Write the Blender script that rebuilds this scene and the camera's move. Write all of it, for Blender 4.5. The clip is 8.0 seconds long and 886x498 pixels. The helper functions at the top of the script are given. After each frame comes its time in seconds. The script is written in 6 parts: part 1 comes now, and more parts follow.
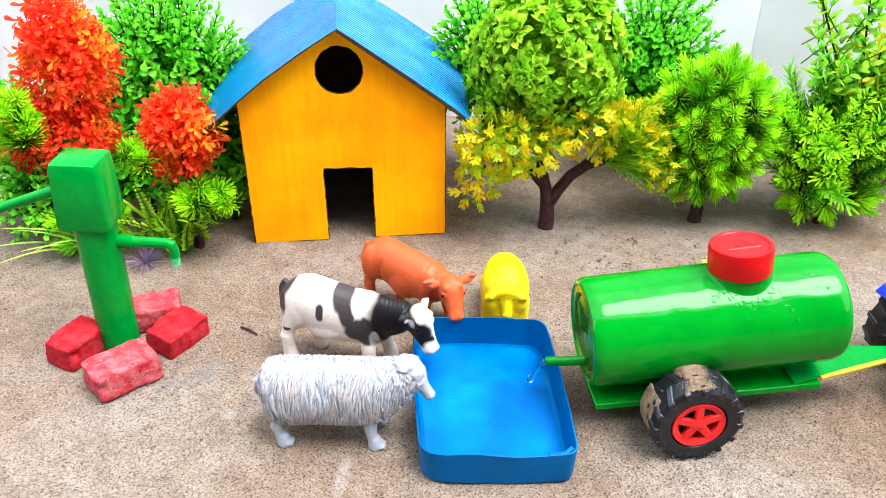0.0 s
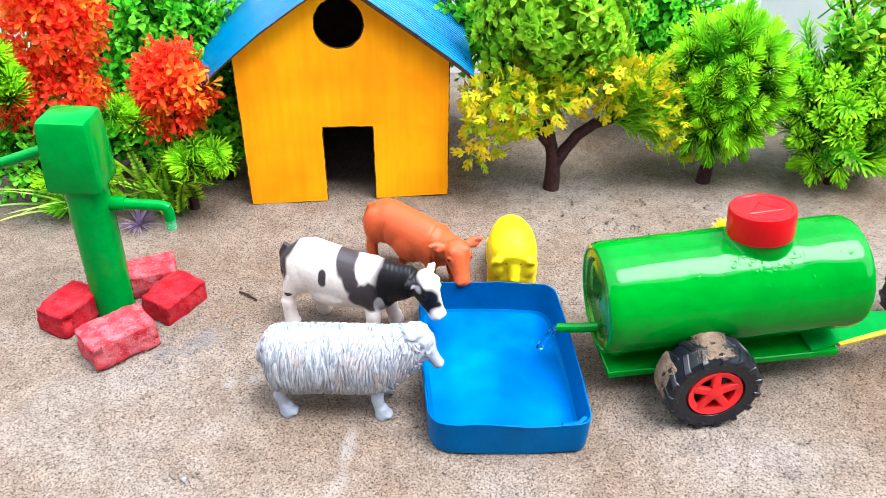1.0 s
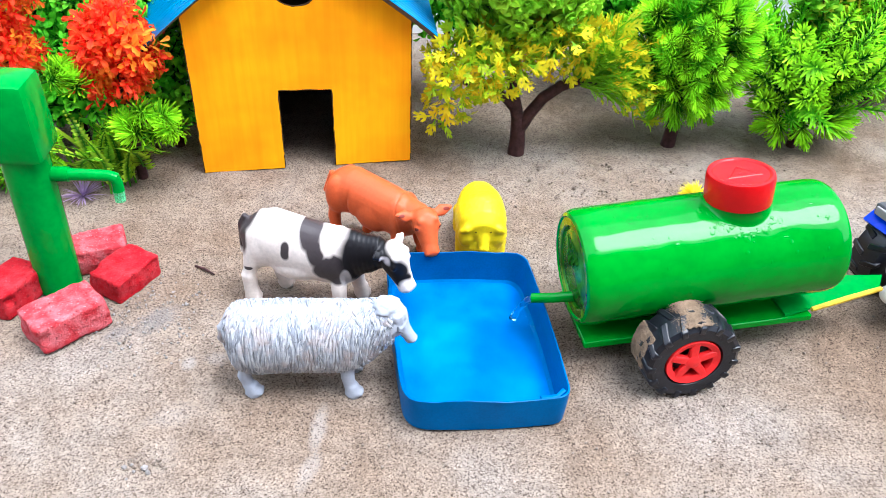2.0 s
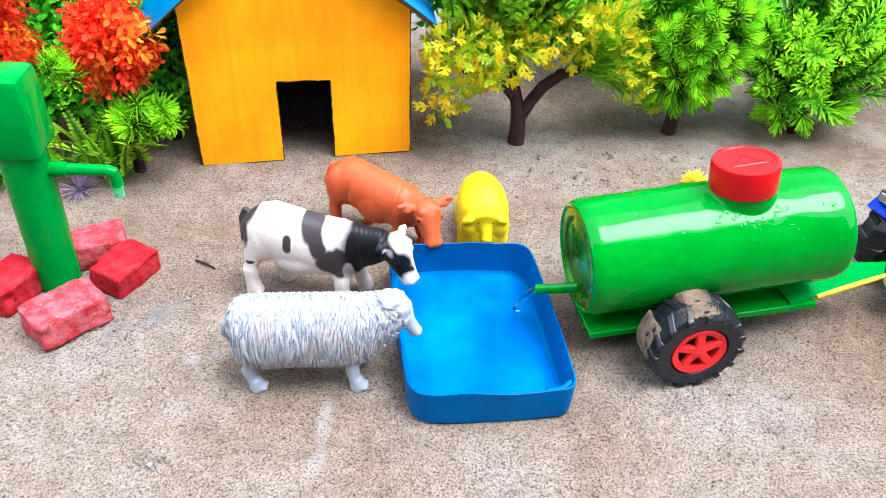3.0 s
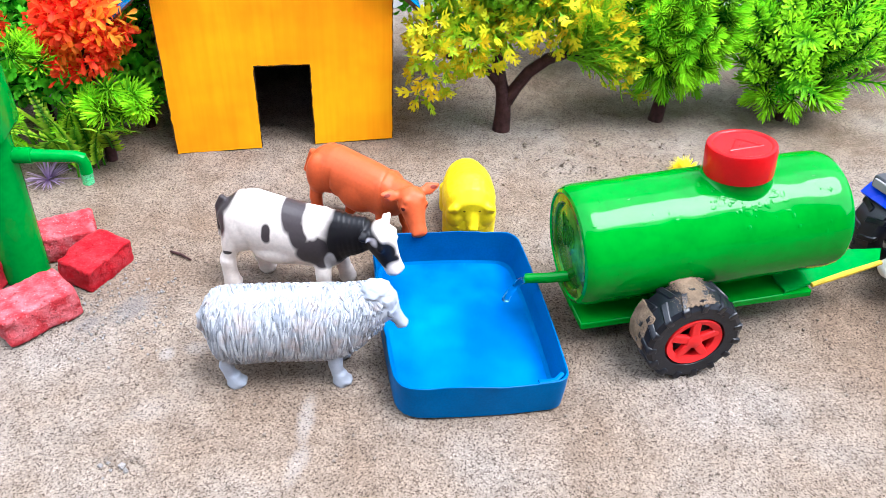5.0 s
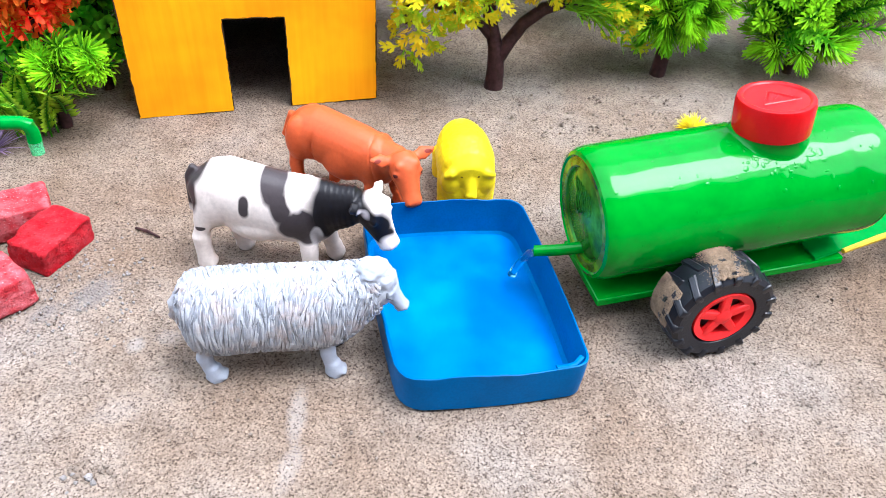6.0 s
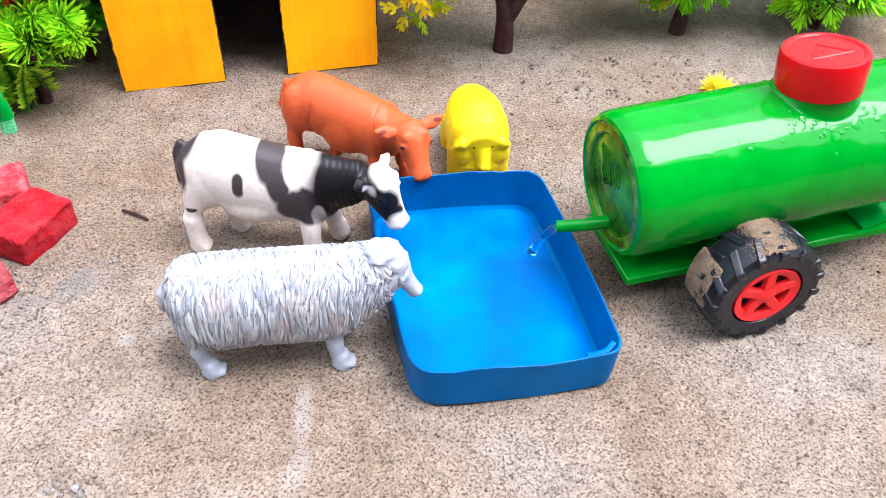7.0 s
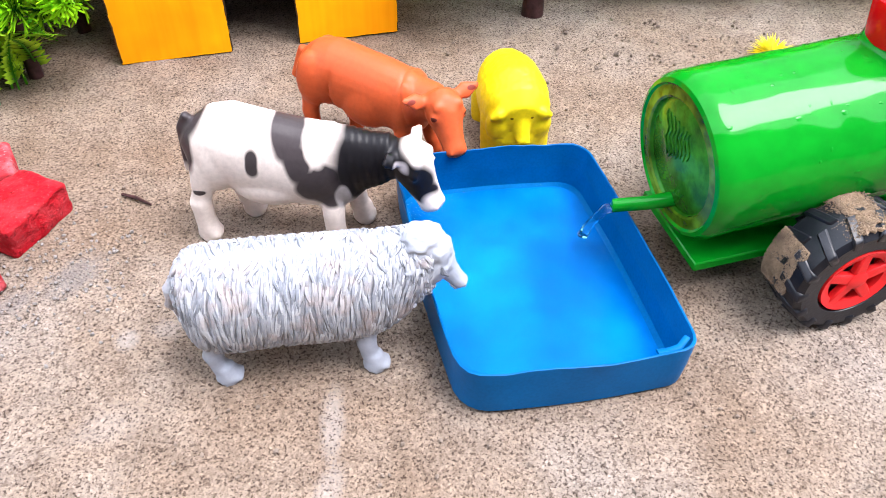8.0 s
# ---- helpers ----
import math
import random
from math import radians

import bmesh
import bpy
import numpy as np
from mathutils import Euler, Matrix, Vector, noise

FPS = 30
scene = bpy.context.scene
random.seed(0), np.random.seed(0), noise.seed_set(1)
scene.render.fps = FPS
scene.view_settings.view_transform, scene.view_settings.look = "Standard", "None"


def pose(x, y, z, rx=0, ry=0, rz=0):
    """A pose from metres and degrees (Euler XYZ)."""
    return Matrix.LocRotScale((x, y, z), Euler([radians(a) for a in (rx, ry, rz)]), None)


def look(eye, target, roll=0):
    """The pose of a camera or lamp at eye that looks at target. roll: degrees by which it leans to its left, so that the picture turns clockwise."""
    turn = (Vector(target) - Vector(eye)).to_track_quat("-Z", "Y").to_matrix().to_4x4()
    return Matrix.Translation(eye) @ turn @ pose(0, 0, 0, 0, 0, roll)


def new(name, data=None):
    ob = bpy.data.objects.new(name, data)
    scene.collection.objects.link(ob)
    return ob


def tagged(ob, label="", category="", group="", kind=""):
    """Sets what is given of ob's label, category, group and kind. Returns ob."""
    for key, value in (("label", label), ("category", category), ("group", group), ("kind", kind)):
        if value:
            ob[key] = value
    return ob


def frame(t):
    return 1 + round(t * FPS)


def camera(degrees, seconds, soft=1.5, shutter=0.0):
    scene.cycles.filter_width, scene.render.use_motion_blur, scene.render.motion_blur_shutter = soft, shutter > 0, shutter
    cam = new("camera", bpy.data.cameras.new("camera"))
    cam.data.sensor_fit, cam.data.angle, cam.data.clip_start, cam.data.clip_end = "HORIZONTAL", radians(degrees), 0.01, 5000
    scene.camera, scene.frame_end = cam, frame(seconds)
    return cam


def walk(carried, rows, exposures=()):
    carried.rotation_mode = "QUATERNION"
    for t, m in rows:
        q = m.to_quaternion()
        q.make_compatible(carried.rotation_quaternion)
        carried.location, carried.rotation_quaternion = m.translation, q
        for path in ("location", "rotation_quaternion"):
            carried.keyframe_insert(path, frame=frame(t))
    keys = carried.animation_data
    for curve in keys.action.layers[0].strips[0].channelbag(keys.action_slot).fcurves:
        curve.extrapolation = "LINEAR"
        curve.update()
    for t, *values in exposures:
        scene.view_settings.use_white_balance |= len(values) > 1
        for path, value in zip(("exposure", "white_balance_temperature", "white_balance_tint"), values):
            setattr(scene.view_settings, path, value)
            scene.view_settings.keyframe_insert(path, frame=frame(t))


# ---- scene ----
cam = camera(59.9, 8.0, soft=0.72)
PATH = [
    (0, (0.007, 0.062, 0.315), (0.008, 1.778, -0.712), 0.2),
    (0.5, (0.002, 0.069, 0.313), (0.02, 1.75, -0.771), 0.7),
    (1, (-0.003, 0.078, 0.308), (0.024, 1.737, -0.809), 0.7),
    (1.5, (-0.006, 0.087, 0.303), (0.086, 1.717, -0.852), 1.7),
    (2, (-0.014, 0.095, 0.3), (0.145, 1.695, -0.89), 2.6),
    (3.5, (-0.019, 0.099, 0.299), (0.154, 1.679, -0.915), 2.3),
    (4, (-0.02, 0.099, 0.298), (0.164, 1.678, -0.915), 2.7),
    (4.5, (-0.02, 0.1, 0.296), (0.175, 1.678, -0.918), 3.0),
    (5.8, (-0.025, 0.139, 0.269), (0.259, 1.653, -1.006), 3.6),
    (6, (-0.029, 0.146, 0.265), (0.263, 1.642, -1.03), 3.8),
    (6.5, (-0.03, 0.159, 0.253), (0.27, 1.622, -1.077), 3.5),
    (7, (-0.03, 0.172, 0.247), (0.254, 1.619, -1.105), 2.6),
    (7.5, (-0.036, 0.19, 0.237), (0.234, 1.626, -1.129), 1.6),
    (8, (-0.039, 0.203, 0.221), (0.232, 1.619, -1.165), 1.6),
]
walk(cam, [(t, look(eye, target, roll)) for t, eye, target, roll in PATH], exposures=[(0.0, 1.89, 6300, 10), (1.0, 1.89, 5950, 10), (2.0, 1.89, 5780, 10), (4.5, 1.89, 5740, 10), (6.5, 1.89, 5850, 13), (8.0, 1.89, 6200, 16)])

# ---- light: soft bright sky over a yard beside a house ----
world = bpy.data.worlds.new("sky")
scene.world = world
world.use_nodes = True
wn = world.node_tree.nodes
sky = wn.new("ShaderNodeTexSky")
sky.sky_type, sky.sun_disc = "NISHITA", False
sky.sun_elevation, sky.sun_rotation = radians(67), radians(110)
sky.air_density, sky.dust_density, sky.ozone_density = 1.0, 2.5, 1.0
world.node_tree.links.new(sky.outputs[0], wn["Background"].inputs[0])
wn["Background"].inputs[1].default_value = 0.08
cloud = wn.new("ShaderNodeBackground")  # thin even cloud over the whole sky
cloud.inputs[0].default_value, cloud.inputs[1].default_value = (0.90, 0.96, 1.0, 1), 0.95
both = wn.new("ShaderNodeAddShader")
world.node_tree.links.new(wn["Background"].outputs[0], both.inputs[0])
world.node_tree.links.new(cloud.outputs[0], both.inputs[1])
world.node_tree.links.new(both.outputs[0], wn["World Output"].inputs[0])
sun_data = bpy.data.lights.new("sun", "SUN")
sun_data.energy, sun_data.angle, sun_data.color = 1.6, radians(34), (1.0, 0.98, 0.95)
sun = new("sun", sun_data)
sun.matrix_world = look((0.75, -0.28, 1.9), (0, 0, 0))


# ---- materials ----
def nodes(name):
    m = bpy.data.materials.new(name)
    m.use_nodes = True
    t = m.node_tree
    return m, t, t.nodes["Principled BSDF"], t.links


def noise_node(t, scale, detail=4.0, coord="Object", rough=0.55):
    c = t.nodes.new("ShaderNodeTexCoord")
    n = t.nodes.new("ShaderNodeTexNoise")
    n.inputs["Scale"].default_value, n.inputs["Detail"].default_value, n.inputs["Roughness"].default_value = scale, detail, rough
    t.links.new(c.outputs[coord], n.inputs["Vector"])
    return n


def ramp(t, source, stops):
    r = t.nodes.new("ShaderNodeValToRGB")
    e = r.color_ramp.elements
    while len(e) < len(stops):
        e.new(0.5)
    for el, (p, c) in zip(e, stops):
        el.position, el.color = p, (*c, 1)
    t.links.new(source, r.inputs[0])
    return r


def mix(t, fac, a, b, mode="MIX"):
    """Mixes two colours, each a socket or a tuple; fac a socket or a number."""
    m = t.nodes.new("ShaderNodeMix")
    m.data_type, m.blend_type = "RGBA", mode
    for value, socket in ((fac, m.inputs[0]), (a, m.inputs[6]), (b, m.inputs[7])):
        if isinstance(value, (int, float)):
            socket.default_value = value
        elif isinstance(value, tuple):
            socket.default_value = (*value, 1)
        else:
            t.links.new(value, socket)
    return m.outputs[2]


def bump(t, bsdf, height, strength, distance):
    b = t.nodes.new("ShaderNodeBump")
    b.inputs["Strength"].default_value, b.inputs["Distance"].default_value = strength, distance
    t.links.new(height, b.inputs["Height"])
    t.links.new(b.outputs[0], bsdf.inputs["Normal"])


def painted(name, base, rough=0.4, vary=0.12, scale=60, bumps=0.15, coat=0.0, grain=900, spec_level=0.18):
    """Brush-painted or moulded surface: tone varies at two scales, with a fine relief."""
    m, t, b, l = nodes(name)
    big, fine = noise_node(t, scale, 3), noise_node(t, grain, 3)
    dark = tuple(c * (1 - vary) for c in base)
    light = tuple(min(1, c * (1 + vary) + 0.01 * vary) for c in base)
    col = ramp(t, big.outputs[0], [(0.3, dark), (0.7, light)]).outputs[0]
    spec = ramp(t, fine.outputs[0], [(0.35, (1 - vary * 0.6,) * 3), (0.6, (1, 1, 1))]).outputs[0]
    l.new(mix(t, 1.0, col, spec, "MULTIPLY"), b.inputs["Base Color"])
    r = ramp(t, big.outputs[0], [(0.3, (rough * 0.85,) * 3), (0.7, (min(1, rough * 1.2),) * 3)])
    l.new(r.outputs[0], b.inputs["Roughness"])
    b.inputs["Specular IOR Level"].default_value = spec_level
    b.inputs["Coat Weight"].default_value = coat
    b.inputs["Coat Roughness"].default_value = 0.05
    bump(t, b, mix(t, 0.5, big.outputs[0], fine.outputs[0]), bumps, 0.0006)
    return m


def leafy(name, root, tip, alt, rough=0.45, glow=0.42, dark=0.12, odd=0.35):
    """Moulded plastic leaf: colour runs from root to tip, each sprig a little different."""
    m, t, b, l = nodes(name)
    uvn = t.nodes.new("ShaderNodeUVMap")
    sep = t.nodes.new("ShaderNodeSeparateXYZ")
    l.new(uvn.outputs[0], sep.inputs[0])
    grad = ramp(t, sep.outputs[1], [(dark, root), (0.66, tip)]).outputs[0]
    info = t.nodes.new("ShaderNodeObjectInfo")
    geo = t.nodes.new("ShaderNodeNewGeometry")
    pick = ramp(t, info.outputs["Random"], [(odd, (0, 0, 0)), (0.97, (1, 1, 1))]).outputs[0]
    col = mix(t, pick, grad, mix(t, 0.75, grad, alt))
    isl = ramp(t, geo.outputs["Random Per Island"], [(0.0, (0.72, 0.72, 0.72)), (1.0, (1, 1, 1))]).outputs[0]
    col = mix(t, 1.0, col, isl, "MULTIPLY")
    l.new(col, b.inputs["Base Color"])
    b.inputs["Roughness"].default_value = rough
    b.inputs["Specular IOR Level"].default_value = 0.12
    tr = t.nodes.new("ShaderNodeBsdfTranslucent")
    l.new(col, tr.inputs[0])
    ms = t.nodes.new("ShaderNodeMixShader")
    ms.inputs[0].default_value = glow
    l.new(b.outputs[0], ms.inputs[1])
    l.new(tr.outputs[0], ms.inputs[2])
    l.new(ms.outputs[0], t.nodes["Material Output"].inputs[0])
    return m


def watery(name, tint, strength=1.0):
    """Clear still water: see-through, with a mirror gloss that grows towards grazing."""
    m, t, b, l = nodes(name)
    tr = t.nodes.new("ShaderNodeBsdfTransparent")
    tr.inputs[0].default_value = (*tint, 1)
    gl = t.nodes.new("ShaderNodeBsdfGlossy")
    gl.inputs["Roughness"].default_value = 0.08
    fr = t.nodes.new("ShaderNodeFresnel")
    fr.inputs[0].default_value = 1.33
    mul = t.nodes.new("ShaderNodeMath")
    mul.operation, mul.use_clamp = "MULTIPLY", True
    mul.inputs[1].default_value = strength
    l.new(fr.outputs[0], mul.inputs[0])
    n = noise_node(t, 45, 2)
    bm_ = t.nodes.new("ShaderNodeBump")
    bm_.inputs["Strength"].default_value, bm_.inputs["Distance"].default_value = 0.04, 0.001
    l.new(n.outputs[0], bm_.inputs["Height"])
    l.new(bm_.outputs[0], gl.inputs["Normal"])
    ms = t.nodes.new("ShaderNodeMixShader")
    l.new(mul.outputs[0], ms.inputs[0])
    l.new(tr.outputs[0], ms.inputs[1])
    l.new(gl.outputs[0], ms.inputs[2])
    l.new(ms.outputs[0], t.nodes["Material Output"].inputs[0])
    return m


# pale powder and grey ash spilled on the sand, and painted shade: middle, half sizes, turn, colour, strength
SAND_STAINS_AND_SHADE = [((-0.0465, 0.352), (0.034, 0.0095), 84, (0.44, 0.42, 0.405), 0.22), ((-0.0500, 0.326), (0.026, 0.0110), 68, (0.44, 0.42, 0.405), 0.18), ((-0.118, 0.399), (0.010, 0.012), 0, (0.40, 0.39, 0.385), 0.24),
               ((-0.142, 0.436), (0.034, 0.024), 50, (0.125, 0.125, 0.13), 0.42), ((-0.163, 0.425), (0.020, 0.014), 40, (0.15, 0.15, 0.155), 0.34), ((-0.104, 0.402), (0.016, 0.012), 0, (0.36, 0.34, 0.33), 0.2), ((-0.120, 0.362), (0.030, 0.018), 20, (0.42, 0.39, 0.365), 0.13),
               # first: shade painted brown under the cow; second: brown patch round the crumbs
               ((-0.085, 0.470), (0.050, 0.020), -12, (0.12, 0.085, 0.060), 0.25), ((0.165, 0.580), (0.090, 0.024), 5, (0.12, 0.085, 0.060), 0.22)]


def sandy():
    m, t, b, l = nodes("sand")
    patch, mid = noise_node(t, 9, 5), noise_node(t, 70, 4)
    grain, speck = noise_node(t, 800, 4, rough=0.8), noise_node(t, 1000, 2, rough=0.6)
    c0 = t.nodes.new("ShaderNodeTexCoord")
    cells = t.nodes.new("ShaderNodeTexVoronoi")
    cells.inputs["Scale"].default_value = 1150
    l.new(c0.outputs["Object"], cells.inputs["Vector"])
    bw = t.nodes.new("ShaderNodeSeparateColor")
    l.new(cells.outputs["Color"], bw.inputs[0])
    col = ramp(t, patch.outputs[0], [(0.34, (0.172, 0.123, 0.086)), (0.5, (0.213, 0.167, 0.129)), (0.66, (0.232, 0.198, 0.168))]).outputs[0]
    col = mix(t, 1.0, col, ramp(t, mid.outputs[0], [(0.3, (0.76, 0.74, 0.72)), (0.7, (1.08, 1.08, 1.08))]).outputs[0], "MULTIPLY")
    col = mix(t, 1.0, col, ramp(t, grain.outputs[0], [(0.37, (0.70, 0.66, 0.63)), (0.5, (0.96, 0.96, 0.96)), (0.62, (1.17, 1.16, 1.15))]).outputs[0], "MULTIPLY")
    col = mix(t, 1.0, col, ramp(t, bw.outputs[0], [(0.0, (0.50, 0.46, 0.44)), (0.14, (0.82, 0.80, 0.79)), (0.3, (1.0, 1.0, 1.0)), (0.8, (1.04, 1.03, 1.02)), (1.0, (1.30, 1.29, 1.28))]).outputs[0], "MULTIPLY")
    dark = ramp(t, speck.outputs[0], [(0.36, (0.28, 0.25, 0.24)), (0.44, (1, 1, 1))]).outputs[0]
    col = mix(t, 1.0, col, dark, "MULTIPLY")
    for (x, y), (rx, ry), turn, tone, share in SAND_STAINS_AND_SHADE:
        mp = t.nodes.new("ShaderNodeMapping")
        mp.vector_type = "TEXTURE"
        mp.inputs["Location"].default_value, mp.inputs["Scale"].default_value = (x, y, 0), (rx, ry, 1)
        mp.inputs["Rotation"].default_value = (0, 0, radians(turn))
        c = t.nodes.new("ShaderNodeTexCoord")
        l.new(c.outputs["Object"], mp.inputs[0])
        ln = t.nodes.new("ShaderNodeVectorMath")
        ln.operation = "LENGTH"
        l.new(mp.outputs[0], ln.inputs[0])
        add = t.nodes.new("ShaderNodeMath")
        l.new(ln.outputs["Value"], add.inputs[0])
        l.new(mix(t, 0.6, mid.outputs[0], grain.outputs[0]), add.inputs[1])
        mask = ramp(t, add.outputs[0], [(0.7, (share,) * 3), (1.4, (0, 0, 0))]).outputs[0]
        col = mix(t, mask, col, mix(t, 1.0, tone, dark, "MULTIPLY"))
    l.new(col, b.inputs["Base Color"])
    b.inputs["Roughness"].default_value = 0.95
    b.inputs["Specular IOR Level"].default_value = 0.15
    bump(t, b, mix(t, 0.6, mid.outputs[0], mix(t, 0.5, grain.outputs[0], cells.outputs["Distance"])), 0.6, 0.0016)
    return m


def hide_patches(name, base, spots, wobble=0.009):
    """Painted toy hide: dark patches (ellipsoids in the toy's own space) on a light ground."""
    m, t, b, l = nodes(name)
    c = t.nodes.new("ShaderNodeTexCoord")
    wob = noise_node(t, 70, 1)
    shift = t.nodes.new("ShaderNodeVectorMath")
    shift.operation = "MULTIPLY_ADD"
    shift.inputs[1].default_value, shift.inputs[2].default_value = (wobble,) * 3, (-wobble / 2,) * 3
    l.new(wob.outputs["Color"], shift.inputs[0])
    add = t.nodes.new("ShaderNodeVectorMath")
    l.new(c.outputs["Object"], add.inputs[0])
    l.new(shift.outputs[0], add.inputs[1])
    col = base
    for (x, y, z), (rx, ry, rz), tone in spots:
        sub = t.nodes.new("ShaderNodeVectorMath")
        sub.operation = "SUBTRACT"
        sub.inputs[1].default_value = (x, y, z)
        l.new(add.outputs[0], sub.inputs[0])
        div = t.nodes.new("ShaderNodeVectorMath")
        div.operation = "DIVIDE"
        div.inputs[1].default_value = (rx, ry, rz)
        l.new(sub.outputs[0], div.inputs[0])
        ln = t.nodes.new("ShaderNodeVectorMath")
        ln.operation = "LENGTH"
        l.new(div.outputs[0], ln.inputs[0])
        mask = ramp(t, ln.outputs["Value"], [(0.76, (1, 1, 1)), (1.04, (0, 0, 0))]).outputs[0]
        col = mix(t, mask, col, tone)
    fine = noise_node(t, 500, 3)
    col = mix(t, 1.0, col, ramp(t, fine.outputs[0], [(0.3, (0.88, 0.88, 0.88)), (0.6, (1, 1, 1))]).outputs[0], "MULTIPLY")
    l.new(col, b.inputs["Base Color"])
    b.inputs["Roughness"].default_value = 0.42
    b.inputs["Specular IOR Level"].default_value = 0.2
    bump(t, b, fine.outputs[0], 0.12, 0.0006)
    return m


SAND = sandy()
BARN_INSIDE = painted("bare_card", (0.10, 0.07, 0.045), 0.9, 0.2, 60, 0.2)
MUD = painted("dry_mud", (0.27, 0.19, 0.125), 0.95, 0.3, 200, 0.8)
CARD_EDGE = painted("scorched_card_edge", (0.05, 0.024, 0.011), 0.9, 0.4, 300, 0.5)
def roof_paint(name, ribbed):
    """Blue paint on corrugated card: groove shade painted in as streaks along the flutes, flecked where it is worn off.
    """
    m, t, b, l = nodes(name)
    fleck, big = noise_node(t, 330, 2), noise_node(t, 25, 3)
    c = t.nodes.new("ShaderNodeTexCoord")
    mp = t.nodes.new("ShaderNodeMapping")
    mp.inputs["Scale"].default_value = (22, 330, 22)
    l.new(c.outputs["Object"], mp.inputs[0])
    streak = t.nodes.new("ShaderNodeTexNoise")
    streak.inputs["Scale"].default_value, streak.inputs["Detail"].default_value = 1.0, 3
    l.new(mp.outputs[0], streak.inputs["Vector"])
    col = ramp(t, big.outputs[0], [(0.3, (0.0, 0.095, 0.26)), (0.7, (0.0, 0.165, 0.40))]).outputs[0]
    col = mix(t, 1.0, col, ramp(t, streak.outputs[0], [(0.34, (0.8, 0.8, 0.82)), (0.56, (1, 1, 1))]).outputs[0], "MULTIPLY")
    if ribbed:  # highlights painted pale along the flute crests, groove shade painted dark between
        wave = t.nodes.new("ShaderNodeTexWave")
        wave.bands_direction = "Y"
        wave.inputs["Scale"].default_value, wave.inputs["Distortion"].default_value = 54.2, 0.8
        wave.inputs["Detail"].default_value, wave.inputs["Detail Scale"].default_value = 2.0, 0.6
        l.new(c.outputs["Object"], wave.inputs["Vector"])
        col = mix(t, 1.0, col, ramp(t, wave.outputs["Fac"], [(0.1, (0.5, 0.55, 0.65)), (0.45, (1, 1, 1))]).outputs[0], "MULTIPLY")
        col = mix(t, ramp(t, wave.outputs["Fac"], [(0.72, (0, 0, 0)), (0.95, (0.55, 0.55, 0.55))]).outputs[0], col, (0.10, 0.36, 0.54))
    col = mix(t, ramp(t, fleck.outputs[0], [(0.29, (1, 1, 1)), (0.34, (0, 0, 0))]).outputs[0], col, (0.004, 0.02, 0.06))
    l.new(col, b.inputs["Base Color"])
    b.inputs["Roughness"].default_value = 0.2
    b.inputs["Specular IOR Level"].default_value = 0.3
    bump(t, b, mix(t, 0.5, streak.outputs[0], fleck.outputs[0]), 0.5, 0.0008)
    return m


def barn_paint():
    """Orange poster paint brushed up and down, thinner and yellower in places."""
    m, t, b, l = nodes("orange_paint")
    c = t.nodes.new("ShaderNodeTexCoord")
    mp = t.nodes.new("ShaderNodeMapping")
    mp.inputs["Scale"].default_value = (260, 260, 14)
    l.new(c.outputs["Object"], mp.inputs[0])
    brush = t.nodes.new("ShaderNodeTexNoise")
    brush.inputs["Scale"].default_value, brush.inputs["Detail"].default_value = 1.0, 3
    l.new(mp.outputs[0], brush.inputs["Vector"])
    big = noise_node(t, 16, 3)
    col = ramp(t, big.outputs[0], [(0.35, (0.96, 0.31, 0.0)), (0.65, (1.0, 0.44, 0.0))]).outputs[0]
    col = mix(t, 1.0, col, ramp(t, brush.outputs[0], [(0.3, (0.94, 0.91, 0.9)), (0.6, (1, 1, 1))]).outputs[0], "MULTIPLY")
    l.new(col, b.inputs["Base Color"])
    b.inputs["Roughness"].default_value = 0.6
    b.inputs["Specular IOR Level"].default_value = 0.05
    bump(t, b, brush.outputs[0], 0.25, 0.0006)
    return m


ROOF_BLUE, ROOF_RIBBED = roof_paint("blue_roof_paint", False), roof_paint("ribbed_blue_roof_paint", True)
ORANGE = barn_paint()
# same plastic: bed set paler and blotchy for light and reflections, walls darker for shade
TRAY_BED_LIT = painted("lit_blue_plastic_bed", (0.0, 0.118, 0.40), 0.35, 0.40, 19, 0.05, grain=40, spec_level=0.08)
TRAY_BLUE = painted("blue_plastic", (0.0, 0.090, 0.262), 0.35, 0.18, 38, 0.05, spec_level=0.06)
GREEN = painted("green_gloss_paint", (0.0, 0.205, 0.008), 0.10, 0.14, 45, 0.45, coat=0.38, grain=170, spec_level=0.03)
THIN_GREEN = painted("thin_green_paint", (0.022, 0.15, 0.006), 0.2, 0.55, 55, 0.5, grain=300, spec_level=0.15)
OLIVE = painted("worn_yellow_green_paint", (0.070, 0.160, 0.004), 0.22, 0.6, 55, 0.4, grain=220, spec_level=0.25)
PUMP_GREEN = painted("pump_green_paint", (0.0, 0.215, 0.022), 0.14, 0.12, 60, 0.35, coat=0.16, grain=240, spec_level=0.06)
RED_CAP = painted("red_plastic", (0.42, 0.002, 0.003), 0.18, 0.10, 80, 0.10, spec_level=0.2)
RIM_RED = painted("rim_red_plastic", (0.72, 0.02, 0.02), 0.4, 0.08, 80, 0.08)
RUBBER = painted("black_rubber", (0.007, 0.0075, 0.011), 0.32, 0.3, 120, 0.3, spec_level=0.35)
